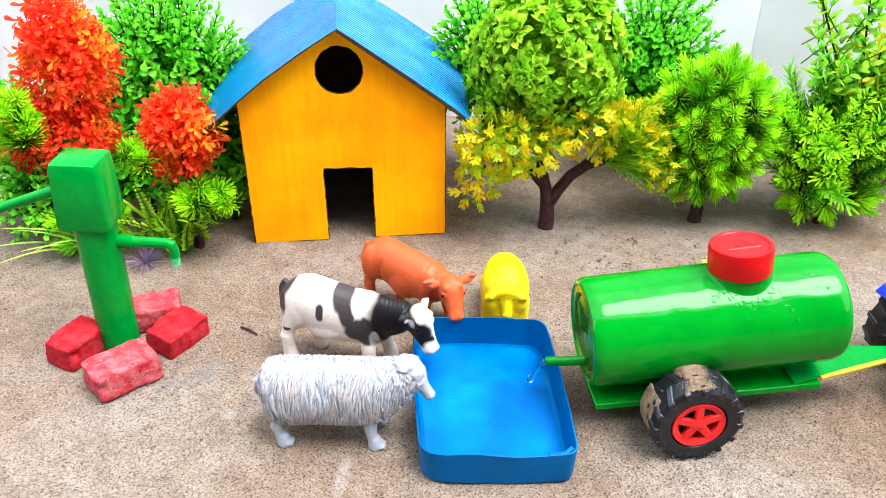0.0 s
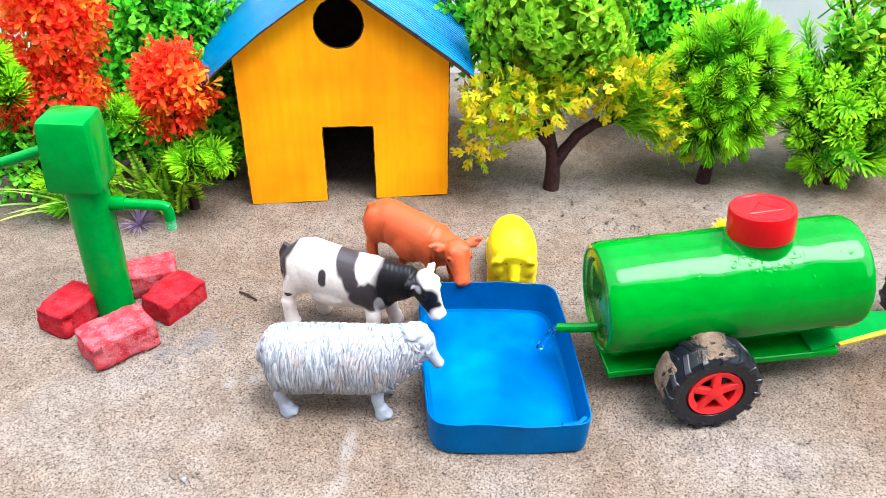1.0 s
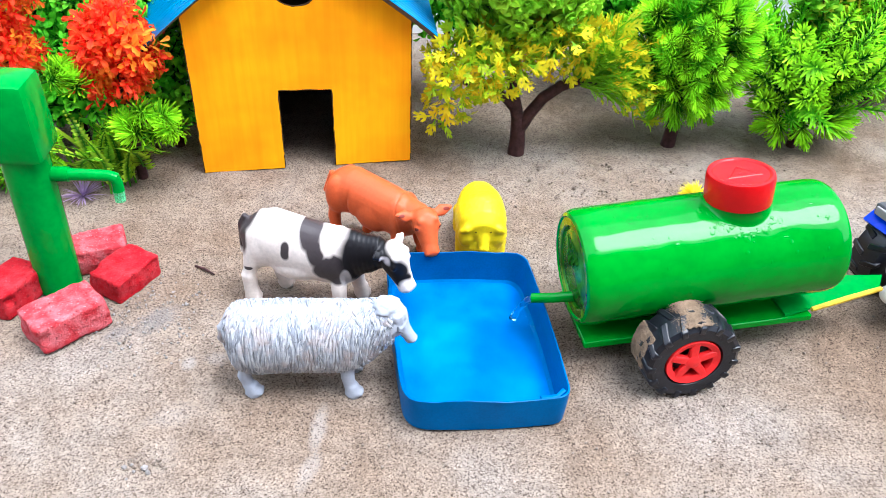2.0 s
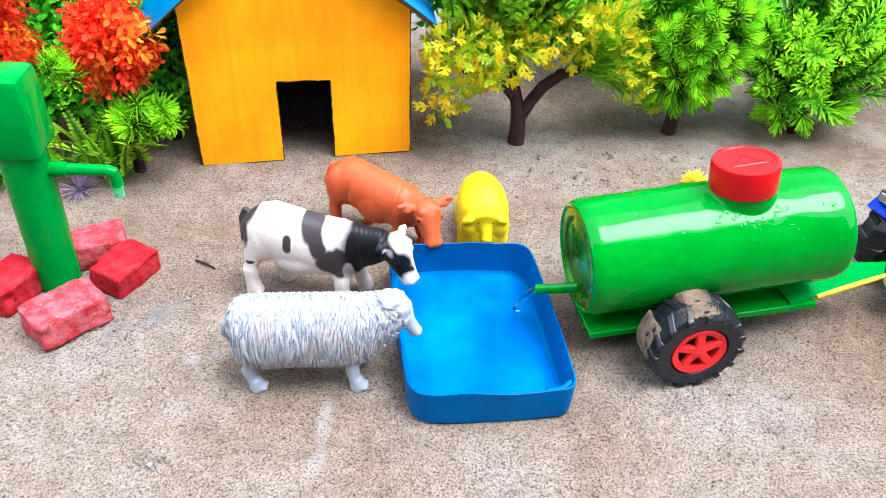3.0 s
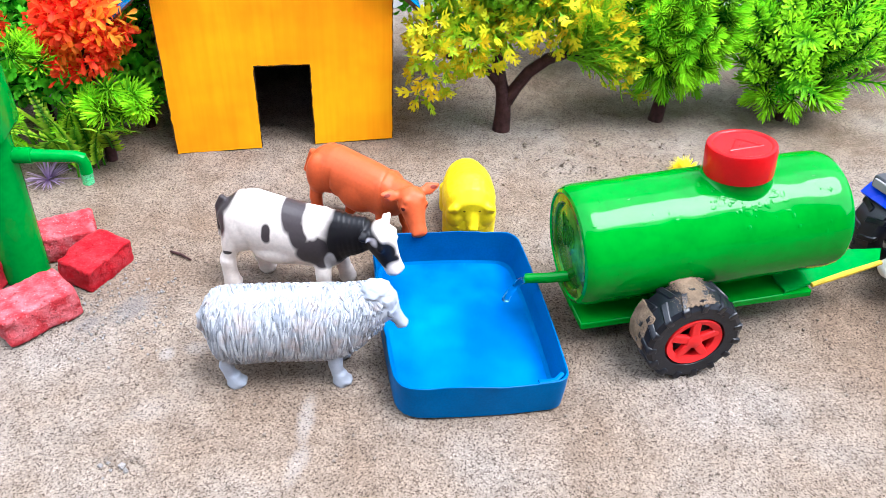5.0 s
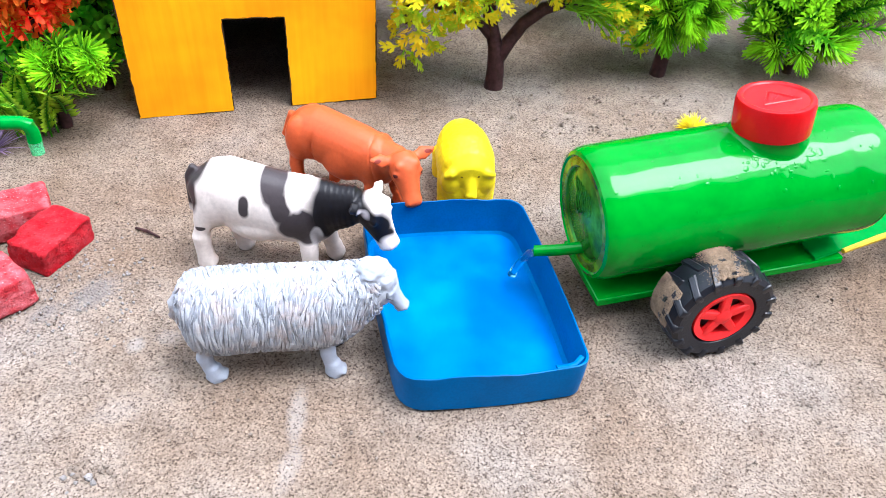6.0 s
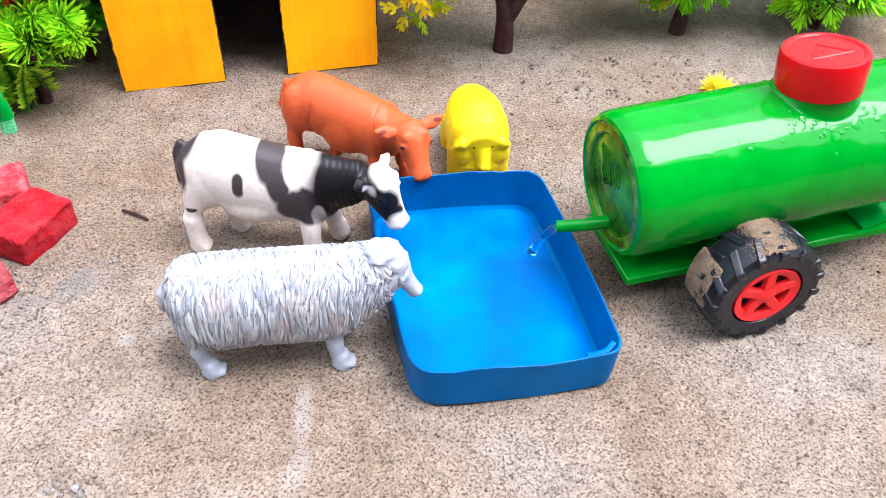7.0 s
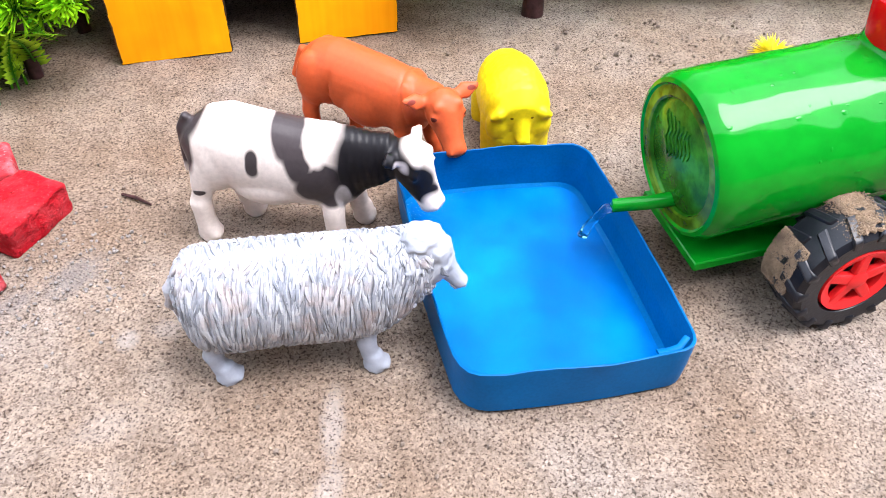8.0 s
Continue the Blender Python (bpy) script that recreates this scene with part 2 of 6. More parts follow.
def brick_paint(name, base, dust):
    """Red-painted crumbly brick: pitted, with the paint rubbed pale where it is dusty."""
    m, t, b, l = nodes(name)
    pit, patch, fine = noise_node(t, 380, 4, rough=0.7), noise_node(t, 110, 4), noise_node(t, 900, 3)
    col = mix(t, ramp(t, patch.outputs[0], [(0.42, (0, 0, 0)), (0.68, (dust,) * 3)]).outputs[0], base, (0.62, 0.32, 0.34))
    col = mix(t, 1.0, col, ramp(t, pit.outputs[0], [(0.30, (0.35, 0.3, 0.3)), (0.46, (1, 1, 1))]).outputs[0], "MULTIPLY")
    col = mix(t, ramp(t, fine.outputs[0], [(0.62, (0, 0, 0)), (0.70, (dust,) * 3)]).outputs[0], col, (0.7, 0.55, 0.55))
    l.new(col, b.inputs["Base Color"])
    b.inputs["Roughness"].default_value = 0.85
    b.inputs["Specular IOR Level"].default_value = 0.15
    bump(t, b, mix(t, 0.5, pit.outputs[0], fine.outputs[0]), 0.9, 0.0014)
    return m


BRICK_PINK = brick_paint("faded_brick_paint", (0.40, 0.026, 0.034), 0.30)
BRICK_RED = brick_paint("red_brick_paint", (0.36, 0.004, 0.010), 0.07)
def woolly():
    """White moulded wool: every lock a little greyer or whiter than the next."""
    m, t, b, l = nodes("white_wool_plastic")
    geo = t.nodes.new("ShaderNodeNewGeometry")
    tone = ramp(t, geo.outputs["Random Per Island"], [(0.0, (0.17, 0.185, 0.21)), (0.5, (0.31, 0.325, 0.35)), (1.0, (0.47, 0.48, 0.495))]).outputs[0]
    fine, big = noise_node(t, 420, 3), noise_node(t, 110, 3)
    # warm stains, with bounce light off the sand painted in
    tone = mix(t, ramp(t, big.outputs[0], [(0.48, (0, 0, 0)), (0.68, (0.6, 0.6, 0.6))]).outputs[0], tone, (0.40, 0.31, 0.27))
    l.new(mix(t, 1.0, tone, ramp(t, fine.outputs[0], [(0.3, (0.8, 0.8, 0.83)), (0.6, (1, 1, 1))]).outputs[0], "MULTIPLY"), b.inputs["Base Color"])
    b.inputs["Roughness"].default_value = 0.6
    bump(t, b, fine.outputs[0], 0.3, 0.0006)
    return m


WOOL = woolly()
WOOL_TOP = painted("white_wool_back", (0.32, 0.335, 0.37), 0.6, 0.06, 160, 0.2)
WOOL_WASH = painted("grey_washed_wool", (0.28, 0.29, 0.315), 0.7, 0.12, 160, 0.3)
WOOL_GROOVE = painted("dark_grey_paint", (0.11, 0.115, 0.13), 0.7, 0.2, 160, 0.3)
HOOF = painted("pale_grey_plastic", (0.31, 0.33, 0.375), 0.5, 0.08, 90, 0.1)
TRUNK = painted("dark_brown_trunk", (0.042, 0.016, 0.015), 0.6, 0.45, 180, 1.0, grain=420)
WALL = painted("whitewash", (0.83, 0.845, 0.87), 0.85, 0.10, 7, 0.3)
HOUSE = painted("dark_house_wash", (0.13, 0.12, 0.115), 0.9, 0.15, 4, 0.3)
PLASTER = painted("house_plaster", (0.40, 0.38, 0.36), 0.9, 0.10, 4, 0.3)
YELLOW_EDGE = painted("yellow_bar_paint", (0.50, 0.33, 0.02), 0.5, 0.2, 150, 0.3)
TRACTOR_BLUE = painted("tractor_blue_plastic", (0.0, 0.035, 0.55), 0.25, 0.08, 60, 0.05)
GREY_PLASTIC = painted("dark_grey_plastic", (0.05, 0.05, 0.055), 0.5, 0.2, 90, 0.1)
LENS_GREY = painted("grey_lens", (0.22, 0.21, 0.21), 0.2, 0.1, 90, 0.05)
WHITE_PLASTIC = painted("cream_white_plastic", (0.72, 0.68, 0.60), 0.45, 0.08, 90, 0.1)
SPOUT_TIP, _t, _b, _l = nodes("clear_green_tube")
_b.inputs["Base Color"].default_value, _b.inputs["Roughness"].default_value = (0.25, 0.85, 0.45, 1), 0.25
_b.inputs["Transmission Weight"].default_value, _b.inputs["IOR"].default_value = 0.7, 1.2
WATER = watery("clear_water", (0.55, 0.98, 1.0), 0.2)
JET, _t, _b, _l = nodes("water_jet")
_b.inputs["Base Color"].default_value, _b.inputs["Roughness"].default_value = (0.9, 0.97, 1.0, 1), 0.06
_b.inputs["Transmission Weight"].default_value, _b.inputs["IOR"].default_value = 1.0, 1.33
bump(_t, _b, noise_node(_t, 300, 2).outputs[0], 0.4, 0.001)

# dark roots of the greens paint in the shade deep inside the crowns
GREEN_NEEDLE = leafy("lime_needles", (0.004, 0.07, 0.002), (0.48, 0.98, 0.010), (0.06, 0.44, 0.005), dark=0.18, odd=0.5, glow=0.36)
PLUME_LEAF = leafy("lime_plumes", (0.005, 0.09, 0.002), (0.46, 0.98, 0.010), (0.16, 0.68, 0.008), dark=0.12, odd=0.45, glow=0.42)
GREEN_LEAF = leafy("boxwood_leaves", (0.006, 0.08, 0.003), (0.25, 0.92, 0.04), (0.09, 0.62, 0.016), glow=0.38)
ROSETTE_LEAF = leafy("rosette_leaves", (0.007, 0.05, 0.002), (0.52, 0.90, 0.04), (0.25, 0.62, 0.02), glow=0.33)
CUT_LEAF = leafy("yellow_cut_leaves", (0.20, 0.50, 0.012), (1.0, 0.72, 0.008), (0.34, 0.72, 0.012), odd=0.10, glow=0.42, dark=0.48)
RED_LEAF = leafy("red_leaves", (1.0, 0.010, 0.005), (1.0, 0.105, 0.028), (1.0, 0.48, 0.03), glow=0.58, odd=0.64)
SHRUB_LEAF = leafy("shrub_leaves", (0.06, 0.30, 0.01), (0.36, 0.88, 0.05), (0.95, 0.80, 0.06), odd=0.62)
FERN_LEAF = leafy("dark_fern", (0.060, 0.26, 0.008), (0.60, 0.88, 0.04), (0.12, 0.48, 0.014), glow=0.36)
PALE_STRAP = leafy("pale_strap", (0.10, 0.36, 0.02), (0.50, 0.80, 0.14), (0.65, 0.80, 0.12))
PURPLE_LEAF = leafy("purple_grass", (0.15, 0.08, 0.2), (0.4, 0.28, 0.42), (0.3, 0.2, 0.3))
YELLOW_LEAF = leafy("yellow_tuft", (0.45, 0.38, 0.01), (0.95, 0.80, 0.01), (0.9, 0.7, 0.01))


# ---- mesh helpers ----
def thing(name, m, label, category, group="", kind=""):
    ob = new(name)
    ob.empty_display_size = 0.01
    ob.matrix_world = m
    return tagged(ob, label, category, group, kind)


def mesh_of(name, bm, material, smooth=True):
    me = bpy.data.meshes.new(name)
    bmesh.ops.recalc_face_normals(bm, faces=bm.faces[:])
    bm.to_mesh(me)
    bm.free()
    for mat in material if isinstance(material, (list, tuple)) else [material]:
        me.materials.append(mat)
    if smooth:
        me.polygons.foreach_set("use_smooth", [True] * len(me.polygons))
        me.set_sharp_from_angle(angle=radians(40))
    return me


def part(name, bm, material, parent, label="", m=None, smooth=True):
    ob = new(name, mesh_of(name, bm, material, smooth))
    ob.parent = parent
    if m is not None:
        ob.matrix_basis = m
    return tagged(ob, label) if label else ob


def solo(name, bm, material, m, label, category, group="", kind="", smooth=True):
    ob = new(name, mesh_of(name, bm, material, smooth))
    ob.matrix_world = m
    return tagged(ob, label, category, group, kind)


def block(bm, x0, x1, y0, y1, z0, z1, bevel=0.0, segs=2):
    r = bmesh.ops.create_cube(bm, size=1.0)
    for v in r["verts"]:
        v.co = Vector(((x0 + x1) / 2 + v.co.x * (x1 - x0), (y0 + y1) / 2 + v.co.y * (y1 - y0), (z0 + z1) / 2 + v.co.z * (z1 - z0)))
    if bevel:
        edges = list({e for v in r["verts"] for e in v.link_edges})
        bmesh.ops.bevel(bm, geom=edges, offset=bevel, segments=segs, affect="EDGES", profile=0.5)
    return bm


def lathe(bm, profile, seg=32, m=Matrix()):
    """Turns (radius, height) pairs round the z axis; ends with radius 0 close."""
    rings = []
    for r, z in profile:
        if r <= 1e-7:
            rings.append([bm.verts.new(m @ Vector((0, 0, z)))])
        else:
            rings.append([bm.verts.new(m @ Vector((r * math.cos(2 * math.pi * k / seg), r * math.sin(2 * math.pi * k / seg), z))) for k in range(seg)])
    for a, b in zip(rings, rings[1:]):
        for k in range(seg):
            q = [a[k % len(a)], a[(k + 1) % len(a)], b[(k + 1) % len(b)], b[k % len(b)]]
            q = list(dict.fromkeys(q))
            if len(q) > 2:
                bm.faces.new(q)
    return bm


def loft(bm, rows, seg=18, up=(0, 0, 1), power=2.0):
    """A closed skin over ellipses: rows of (x, y, z, half width, half height) along a line."""
    pts = [Vector(r[:3]) for r in rows]
    rings = []
    for i, r in enumerate(rows):
        d = (pts[min(i + 1, len(pts) - 1)] - pts[max(i - 1, 0)]).normalized()
        side = Vector(up).cross(d)
        side = side.normalized() if side.length > 1e-6 else Vector((0, 1, 0))
        top = d.cross(side)
        ring = []
        for k in range(seg):
            c, s = math.cos(2 * math.pi * k / seg), math.sin(2 * math.pi * k / seg)
            c, s = math.copysign(abs(c) ** (2 / power), c), math.copysign(abs(s) ** (2 / power), s)
            ring.append(bm.verts.new(pts[i] + side * (r[3] * c) + top * (r[4] * s)))
        rings.append(ring)
    for a, b in zip(rings, rings[1:]):
        for k in range(seg):
            bm.faces.new((a[k], a[(k + 1) % seg], b[(k + 1) % seg], b[k]))
    for ring, p, q in ((rings[0], pts[0], pts[1]), (rings[-1], pts[-1], pts[-2])):
        row = rows[0] if ring is rings[0] else rows[-1]
        tip = bm.verts.new(p + (p - q).normalized() * min(row[3], row[4]) * 0.35)
        for k in range(seg):
            bm.faces.new((ring[k], ring[(k + 1) % seg], tip))
    return bm


def rod(bm, pts, radii, seg=10):
    return loft(bm, [(*p, r, r) for p, r in zip(pts, radii)], seg, (0.13, 0.31, 0.94))


def ball(bm, c, r, seg=16):
    bmesh.ops.create_uvsphere(bm, u_segments=seg, v_segments=seg // 2, radius=1.0, matrix=Matrix.Translation(c) @ Matrix.Diagonal((*r, 1)))
    return bm


def fused(bm, voxel, rounds):
    """Welds overlapping closed skins into one smooth skin; returns a new bmesh."""
    me = bpy.data.meshes.new("rough")
    bmesh.ops.recalc_face_normals(bm, faces=bm.faces[:])
    bm.to_mesh(me)
    bm.free()
    ob = new("rough", me)
    rm = ob.modifiers.new("weld", "REMESH")
    rm.mode, rm.voxel_size = "VOXEL", voxel
    sm = ob.modifiers.new("ease", "SMOOTH")
    sm.factor, sm.iterations = 0.5, rounds
    out = bpy.data.meshes.new_from_object(ob.evaluated_get(bpy.context.evaluated_depsgraph_get()))
    bpy.data.objects.remove(ob)
    bpy.data.meshes.remove(me)
    res = bmesh.new()
    res.from_mesh(out)
    bpy.data.meshes.remove(out)
    return res


def blade(bm, uv, base, d, n, length, width, segs=2, curl=0.3, fat=0.5, cup=0.0, needle=False):
    """One leaf: from base along d, facing n, widest at the share fat of its length; v of its map runs from root to tip."""
    d, n = Vector(d).normalized(), Vector(n)
    side = d.cross(n).normalized()
    n = side.cross(d).normalized()
    rows = []
    for i in range(segs + 1):
        s = i / segs
        w = width * (math.sin(math.pi * min(1, s / (2 * fat))) if s < fat else math.cos(math.pi / 2 * (s - fat) / (1 - fat)) ** 0.8) * 0.5
        w = max(w, width * 0.12 if i < segs else 0)
        if needle:
            w = width * 0.5 * (0.75 + 0.25 * s)
            s = (0, 0.5, 0.9, 1.0)[i]
        c = Vector(base) + d * (length * s) - n * (curl * length * s * s)
        if i == segs:
            rows.append((s, [bm.verts.new(c)]))
        elif cup:
            rows.append((s, [bm.verts.new(c - side * w + n * w * cup), bm.verts.new(c), bm.verts.new(c + side * w + n * w * cup)]))
        else:
            rows.append((s, [bm.verts.new(c - side * w), bm.verts.new(c + side * w)]))
    for (s0, a), (s1, b) in zip(rows, rows[1:]):
        if len(b) == 1:
            quads = [(a[k], a[k + 1], b[0]) for k in range(len(a) - 1)]
        else:
            quads = [(a[k], a[k + 1], b[k + 1], b[k]) for k in range(len(a) - 1)]
        for q in quads:
            f = bm.faces.new(q)
            for loop in f.loops:
                loop[uv].uv = (0.5, s0 if loop.vert in a else s1)


def grit(bm, p, s, rnd):
    """One small angular grain, twenty faces."""
    g = (1 + 5 ** 0.5) / 2
    turn = Euler((rnd.uniform(0, 6), rnd.uniform(0, 6), rnd.uniform(0, 6))).to_matrix()
    vs = [bm.verts.new(Vector(p) + turn @ Vector(c) * (s * 0.53 * rnd.uniform(0.65, 1.3))) for c in ((-1, g, 0), (1, g, 0), (-1, -g, 0), (1, -g, 0), (0, -1, g), (0, 1, g), (0, -1, -g), (0, 1, -g), (g, 0, -1), (g, 0, 1), (-g, 0, -1), (-g, 0, 1))]
    for a, b, c in ((0, 11, 5), (0, 5, 1), (0, 1, 7), (0, 7, 10), (0, 10, 11), (1, 5, 9), (5, 11, 4), (11, 10, 2), (10, 7, 6), (7, 1, 8), (3, 9, 4), (3, 4, 2), (3, 2, 6), (3, 6, 8), (3, 8, 9), (4, 9, 5), (2, 4, 11), (6, 2, 10), (8, 6, 7), (9, 8, 1)):
        bm.faces.new((vs[a], vs[b], vs[c]))


def strewn(seed):
    return random.Random(seed)


# ---- ground and walls ----
def spaced(lo, hi, step, far):
    """Even steps from lo to hi, then ever wider ones out to far on both sides."""
    mid = [lo + step * k for k in range(int((hi - lo) / step) + 1)]
    out, d = [], step
    while not out or out[-1] < far:
        d *= 1.5
        out.append((out[-1] if out else 0) + d)
    return [lo - o for o in reversed(out)] + mid + [mid[-1] + o for o in out]


pit_rnd = strewn(140)
PITS = [(pit_rnd.gauss(0.165, 0.045), pit_rnd.gauss(0.575, 0.022), pit_rnd.uniform(0.003, 0.0065), pit_rnd.uniform(0.0010, 0.0022)) for k in range(34)]
PITS += [(pit_rnd.uniform(-0.25, 0.30), pit_rnd.uniform(0.28, 0.60), pit_rnd.uniform(0.003, 0.008), pit_rnd.uniform(0.0005, 0.0012)) for k in range(110)]


def sand_height(x, y):
    h = 0.0012 * noise.noise((x * 14, y * 14, 0.3)) + 0.0008 * noise.noise((x * 60, y * 60, 1.7)) + 0.0005 * noise.noise((x * 200, y * 200, 4.1))
    for px, py, r, deep in PITS:
        if abs(x - px) < r * 2 and abs(y - py) < r * 2:
            d = ((x - px) ** 2 + (y - py) ** 2) / (r * r)
            h += deep * (0.6 * d - 1) * math.exp(-d * 1.3)
    return h - 0.0006


xs, ys = spaced(-0.38, 0.42, 0.0032, 60), spaced(0.22, 0.80, 0.0032, 60)
ground_verts = [(x, y, sand_height(x, y)) for y in ys for x in xs]
nx = len(xs)
ground_faces = [(j * nx + i, j * nx + i + 1, (j + 1) * nx + i + 1, (j + 1) * nx + i) for j in range(len(ys) - 1) for i in range(nx - 1)]
gme = bpy.data.meshes.new("ground")
gme.from_pydata(ground_verts, [], ground_faces)
gme.polygons.foreach_set("use_smooth", [True] * len(gme.polygons))
gme.materials.append(SAND)
tagged(new("ground", gme), "pale brown loose sand covering the yard floor", "ground", kind="structure")

bm = bmesh.new()
for x0, x1 in ((-1.3, 0.24), (0.24, 0.3385), (0.3385, 1.5)):
    block(bm, x0, x1, 0.88, 1.0, -0.05, 1.0, 0.0015)
solo("wall_north", bm, WALL, Matrix(), "whitewashed plaster wall behind the plants", "wall", kind="structure")
bm = bmesh.new()
block(bm, -1.3, 1.5, -1.1, -0.85, -0.05, 2.1)
solo("wall_south", bm, HOUSE, Matrix(), "plain plastered house wall beside the yard", "wall", kind="structure")
# side walls out of view, added to close the yard and cut low light
for side, x in (("west", -1.45), ("east", 1.5)):
    bm = bmesh.new()
    block(bm, x, x + 0.15, -0.85, 0.88, -0.05, 0.5)
    solo("wall_" + side, bm, PLASTER, Matrix(), "unseen plain plastered wall added at the yard side", "wall", kind="structure")

def skin(bm, rings, close_last=True, close_first=True):
    made = [[bm.verts.new(p) for p in ring] for ring in rings]
    n = len(made[0])
    for a, b in zip(made, made[1:]):
        for k in range(n):
            bm.faces.new((a[k], a[(k + 1) % n], b[(k + 1) % n], b[k]))
    if close_first:
        bm.faces.new(made[0])
    if close_last:
        bm.faces.new(made[-1])
    return bm


# ---- barn ----
def barn(m):
    root = thing("toy_barn", m, "orange cardboard toy barn with a blue corrugated roof", "toy barn")
    w, hl, hr, ax, az, depth, th = 0.1535, 0.1182, 0.1125, 0.0755, 0.1695, 0.15, 0.0025
    rnd = strewn(5)
    bm = bmesh.new()
    outline = [(0, 0), (0.0586, 0.0), (0.0586, 0.0630), (0.0964, 0.0620), (0.0964, 0), (w, 0), (w, hr), (ax, az), (0.05, 0.1540), (0.022, 0.1354), (0, hl)]
    fine = []
    for a, b in zip(outline, outline[1:] + outline[:1]):
        n = max(1, int((Vector(b) - Vector(a)).length / 0.004))
        for k in range(n):
            p = Vector(a).lerp(Vector(b), k / n)
            if 0 < k:
                p += Vector((rnd.uniform(-1, 1), rnd.uniform(-1, 1))) * 0.0003
            fine.append(p)
    hole = [Vector((0.0755 + (0.0172 + rnd.uniform(-0.0003, 0.0003)) * math.cos(k * math.pi / 24), 0.140 + (0.0178 + rnd.uniform(-0.0003, 0.0003)) * math.sin(k * math.pi / 24))) for k in range(48)]
    edges = []
    for ring in (fine, hole):
        vs = [bm.verts.new((p.x, 0, max(0, p.y))) for p in ring]
        edges += [bm.edges.new((vs[k], vs[(k + 1) % len(vs)])) for k in range(len(vs))]
    bmesh.ops.triangle_fill(bm, use_beauty=True, use_dissolve=False, edges=edges)
    r = bmesh.ops.extrude_face_region(bm, geom=bm.faces[:])
    for v in r["geom"]:
        if isinstance(v, bmesh.types.BMVert):
            v.co.y += th
    bm.normal_update()
    bmesh.ops.recalc_face_normals(bm, faces=bm.faces[:])
    for f in bm.faces:
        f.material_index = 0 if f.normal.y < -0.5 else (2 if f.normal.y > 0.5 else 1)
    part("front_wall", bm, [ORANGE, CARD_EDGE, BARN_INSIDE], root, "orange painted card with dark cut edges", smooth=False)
    for line in ([(0.0586, 0), (0.0586, 0.0630), (0.0964, 0.0620), (0.0964, 0)], [(0, 0.001), (0, hl)], [(w, 0.001), (w, hr)], [tuple(p) for p in hole + hole[:1]]):
        bm, pts = bmesh.new(), []
        for a, b in zip(line, line[1:]):
            n = max(1, int((Vector(b) - Vector(a)).length / 0.003))
            pts += [Vector(a).lerp(Vector(b), k / n) for k in range(n)]
        pts.append(Vector(line[-1]))
        rod(bm, [(p.x + rnd.uniform(-0.0002, 0.0002), 0.0002, max(0.0003, p.y) + rnd.uniform(-0.0002, 0.0002)) for p in pts], [rnd.uniform(0.0002, 0.0006) for p in pts], 6)
        part("cut_edge", bm, CARD_EDGE, root, "dark frayed cut edge of the card")
    for name, x0, x1, h in (("side_wall", 0, th, hl), ("side_wall", w - th, w, hr)):
        bm = bmesh.new()
        block(bm, x0, x1, th + 0.0003, depth, 0, h - 0.002)
        for f in bm.faces:
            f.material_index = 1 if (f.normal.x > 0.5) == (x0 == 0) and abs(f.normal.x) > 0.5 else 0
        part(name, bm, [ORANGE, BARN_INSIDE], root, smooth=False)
    bm = bmesh.new()
    rear = [(th + 0.0003, 0), (w - th - 0.0003, 0), (w - th - 0.0003, hr - 0.003), (ax, az - 0.002), (th + 0.0003, hl - 0.003)]
    skin(bm, [[Vector((x, y, z)) for x, z in rear] for y in (depth - th, depth)])
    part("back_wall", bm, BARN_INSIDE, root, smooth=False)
    for side, prof in ((-1, [(ax, 0.1715), (0.05, 0.1556), (0.022, 0.1370), (0.0, 0.1198), (-0.014, 0.1080), (-0.0265, 0.0968)]),
                       (1, [(ax, 0.1715), (0.10, 0.1535), (0.128, 0.1328), (0.1525, 0.1145), (0.163, 0.1060), (0.1705, 0.0995)])):
        bm = bmesh.new()
        steps = 420
        amp = 0.0030 if side > 0 else 0.0007
        tops, lows = [], []
        for j in range(steps + 1):
            s = j / steps
            y = -0.0085 + 0.172 * s
            rip = amp * (abs(math.sin(math.pi * y / 0.0058)) ** 0.6 - 0.6)
            wob = 0.0008 * noise.noise((y * 30, side * 3.0, 0))
            a, b = [], []
            for i, (x, z) in enumerate(prof):
                droop = -0.004 * max(0, s - 0.75) * 4 * (i / 5) ** 2
                edge = rnd.uniform(-0.0003, 0.0003) if j in (0, steps) else 0
                x += 0.014 * s * (i / 5) if side > 0 else -0.011 * s * (i / 5)
                z += 0.005 * s * math.sin(math.pi * i / 5) if side < 0 else 0.003 * s * math.sin(math.pi * i / 5)
                a.append(bm.verts.new((x + side * 0.0008 * (i > 0), y + edge, z + rip + wob + droop)))
                b.append(bm.verts.new((x, y + edge, z - (0.0017 if side > 0 else 0.0006) + wob + droop)))
            tops.append(a)
            lows.append(b)
        for j in range(steps):
            for i in range(len(prof) - 1):
                bm.faces.new((tops[j][i], tops[j][i + 1], tops[j + 1][i + 1], tops[j + 1][i]))
                bm.faces.new((lows[j][i], lows[j + 1][i], lows[j + 1][i + 1], lows[j][i + 1])).material_index = 1
            for i in (0, len(prof) - 1):
                bm.faces.new((tops[j][i], tops[j + 1][i], lows[j + 1][i], lows[j][i])).material_index = 1
        for j in (0, steps):
            for i in range(len(prof) - 1):
                bm.faces.new((tops[j][i], lows[j][i], lows[j][i + 1], tops[j][i + 1])).material_index = 1
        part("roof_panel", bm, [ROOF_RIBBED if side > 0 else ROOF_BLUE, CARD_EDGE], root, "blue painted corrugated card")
    return root


barn(pose(-0.1436, 0.597, 0, 0, 0, 6.5))


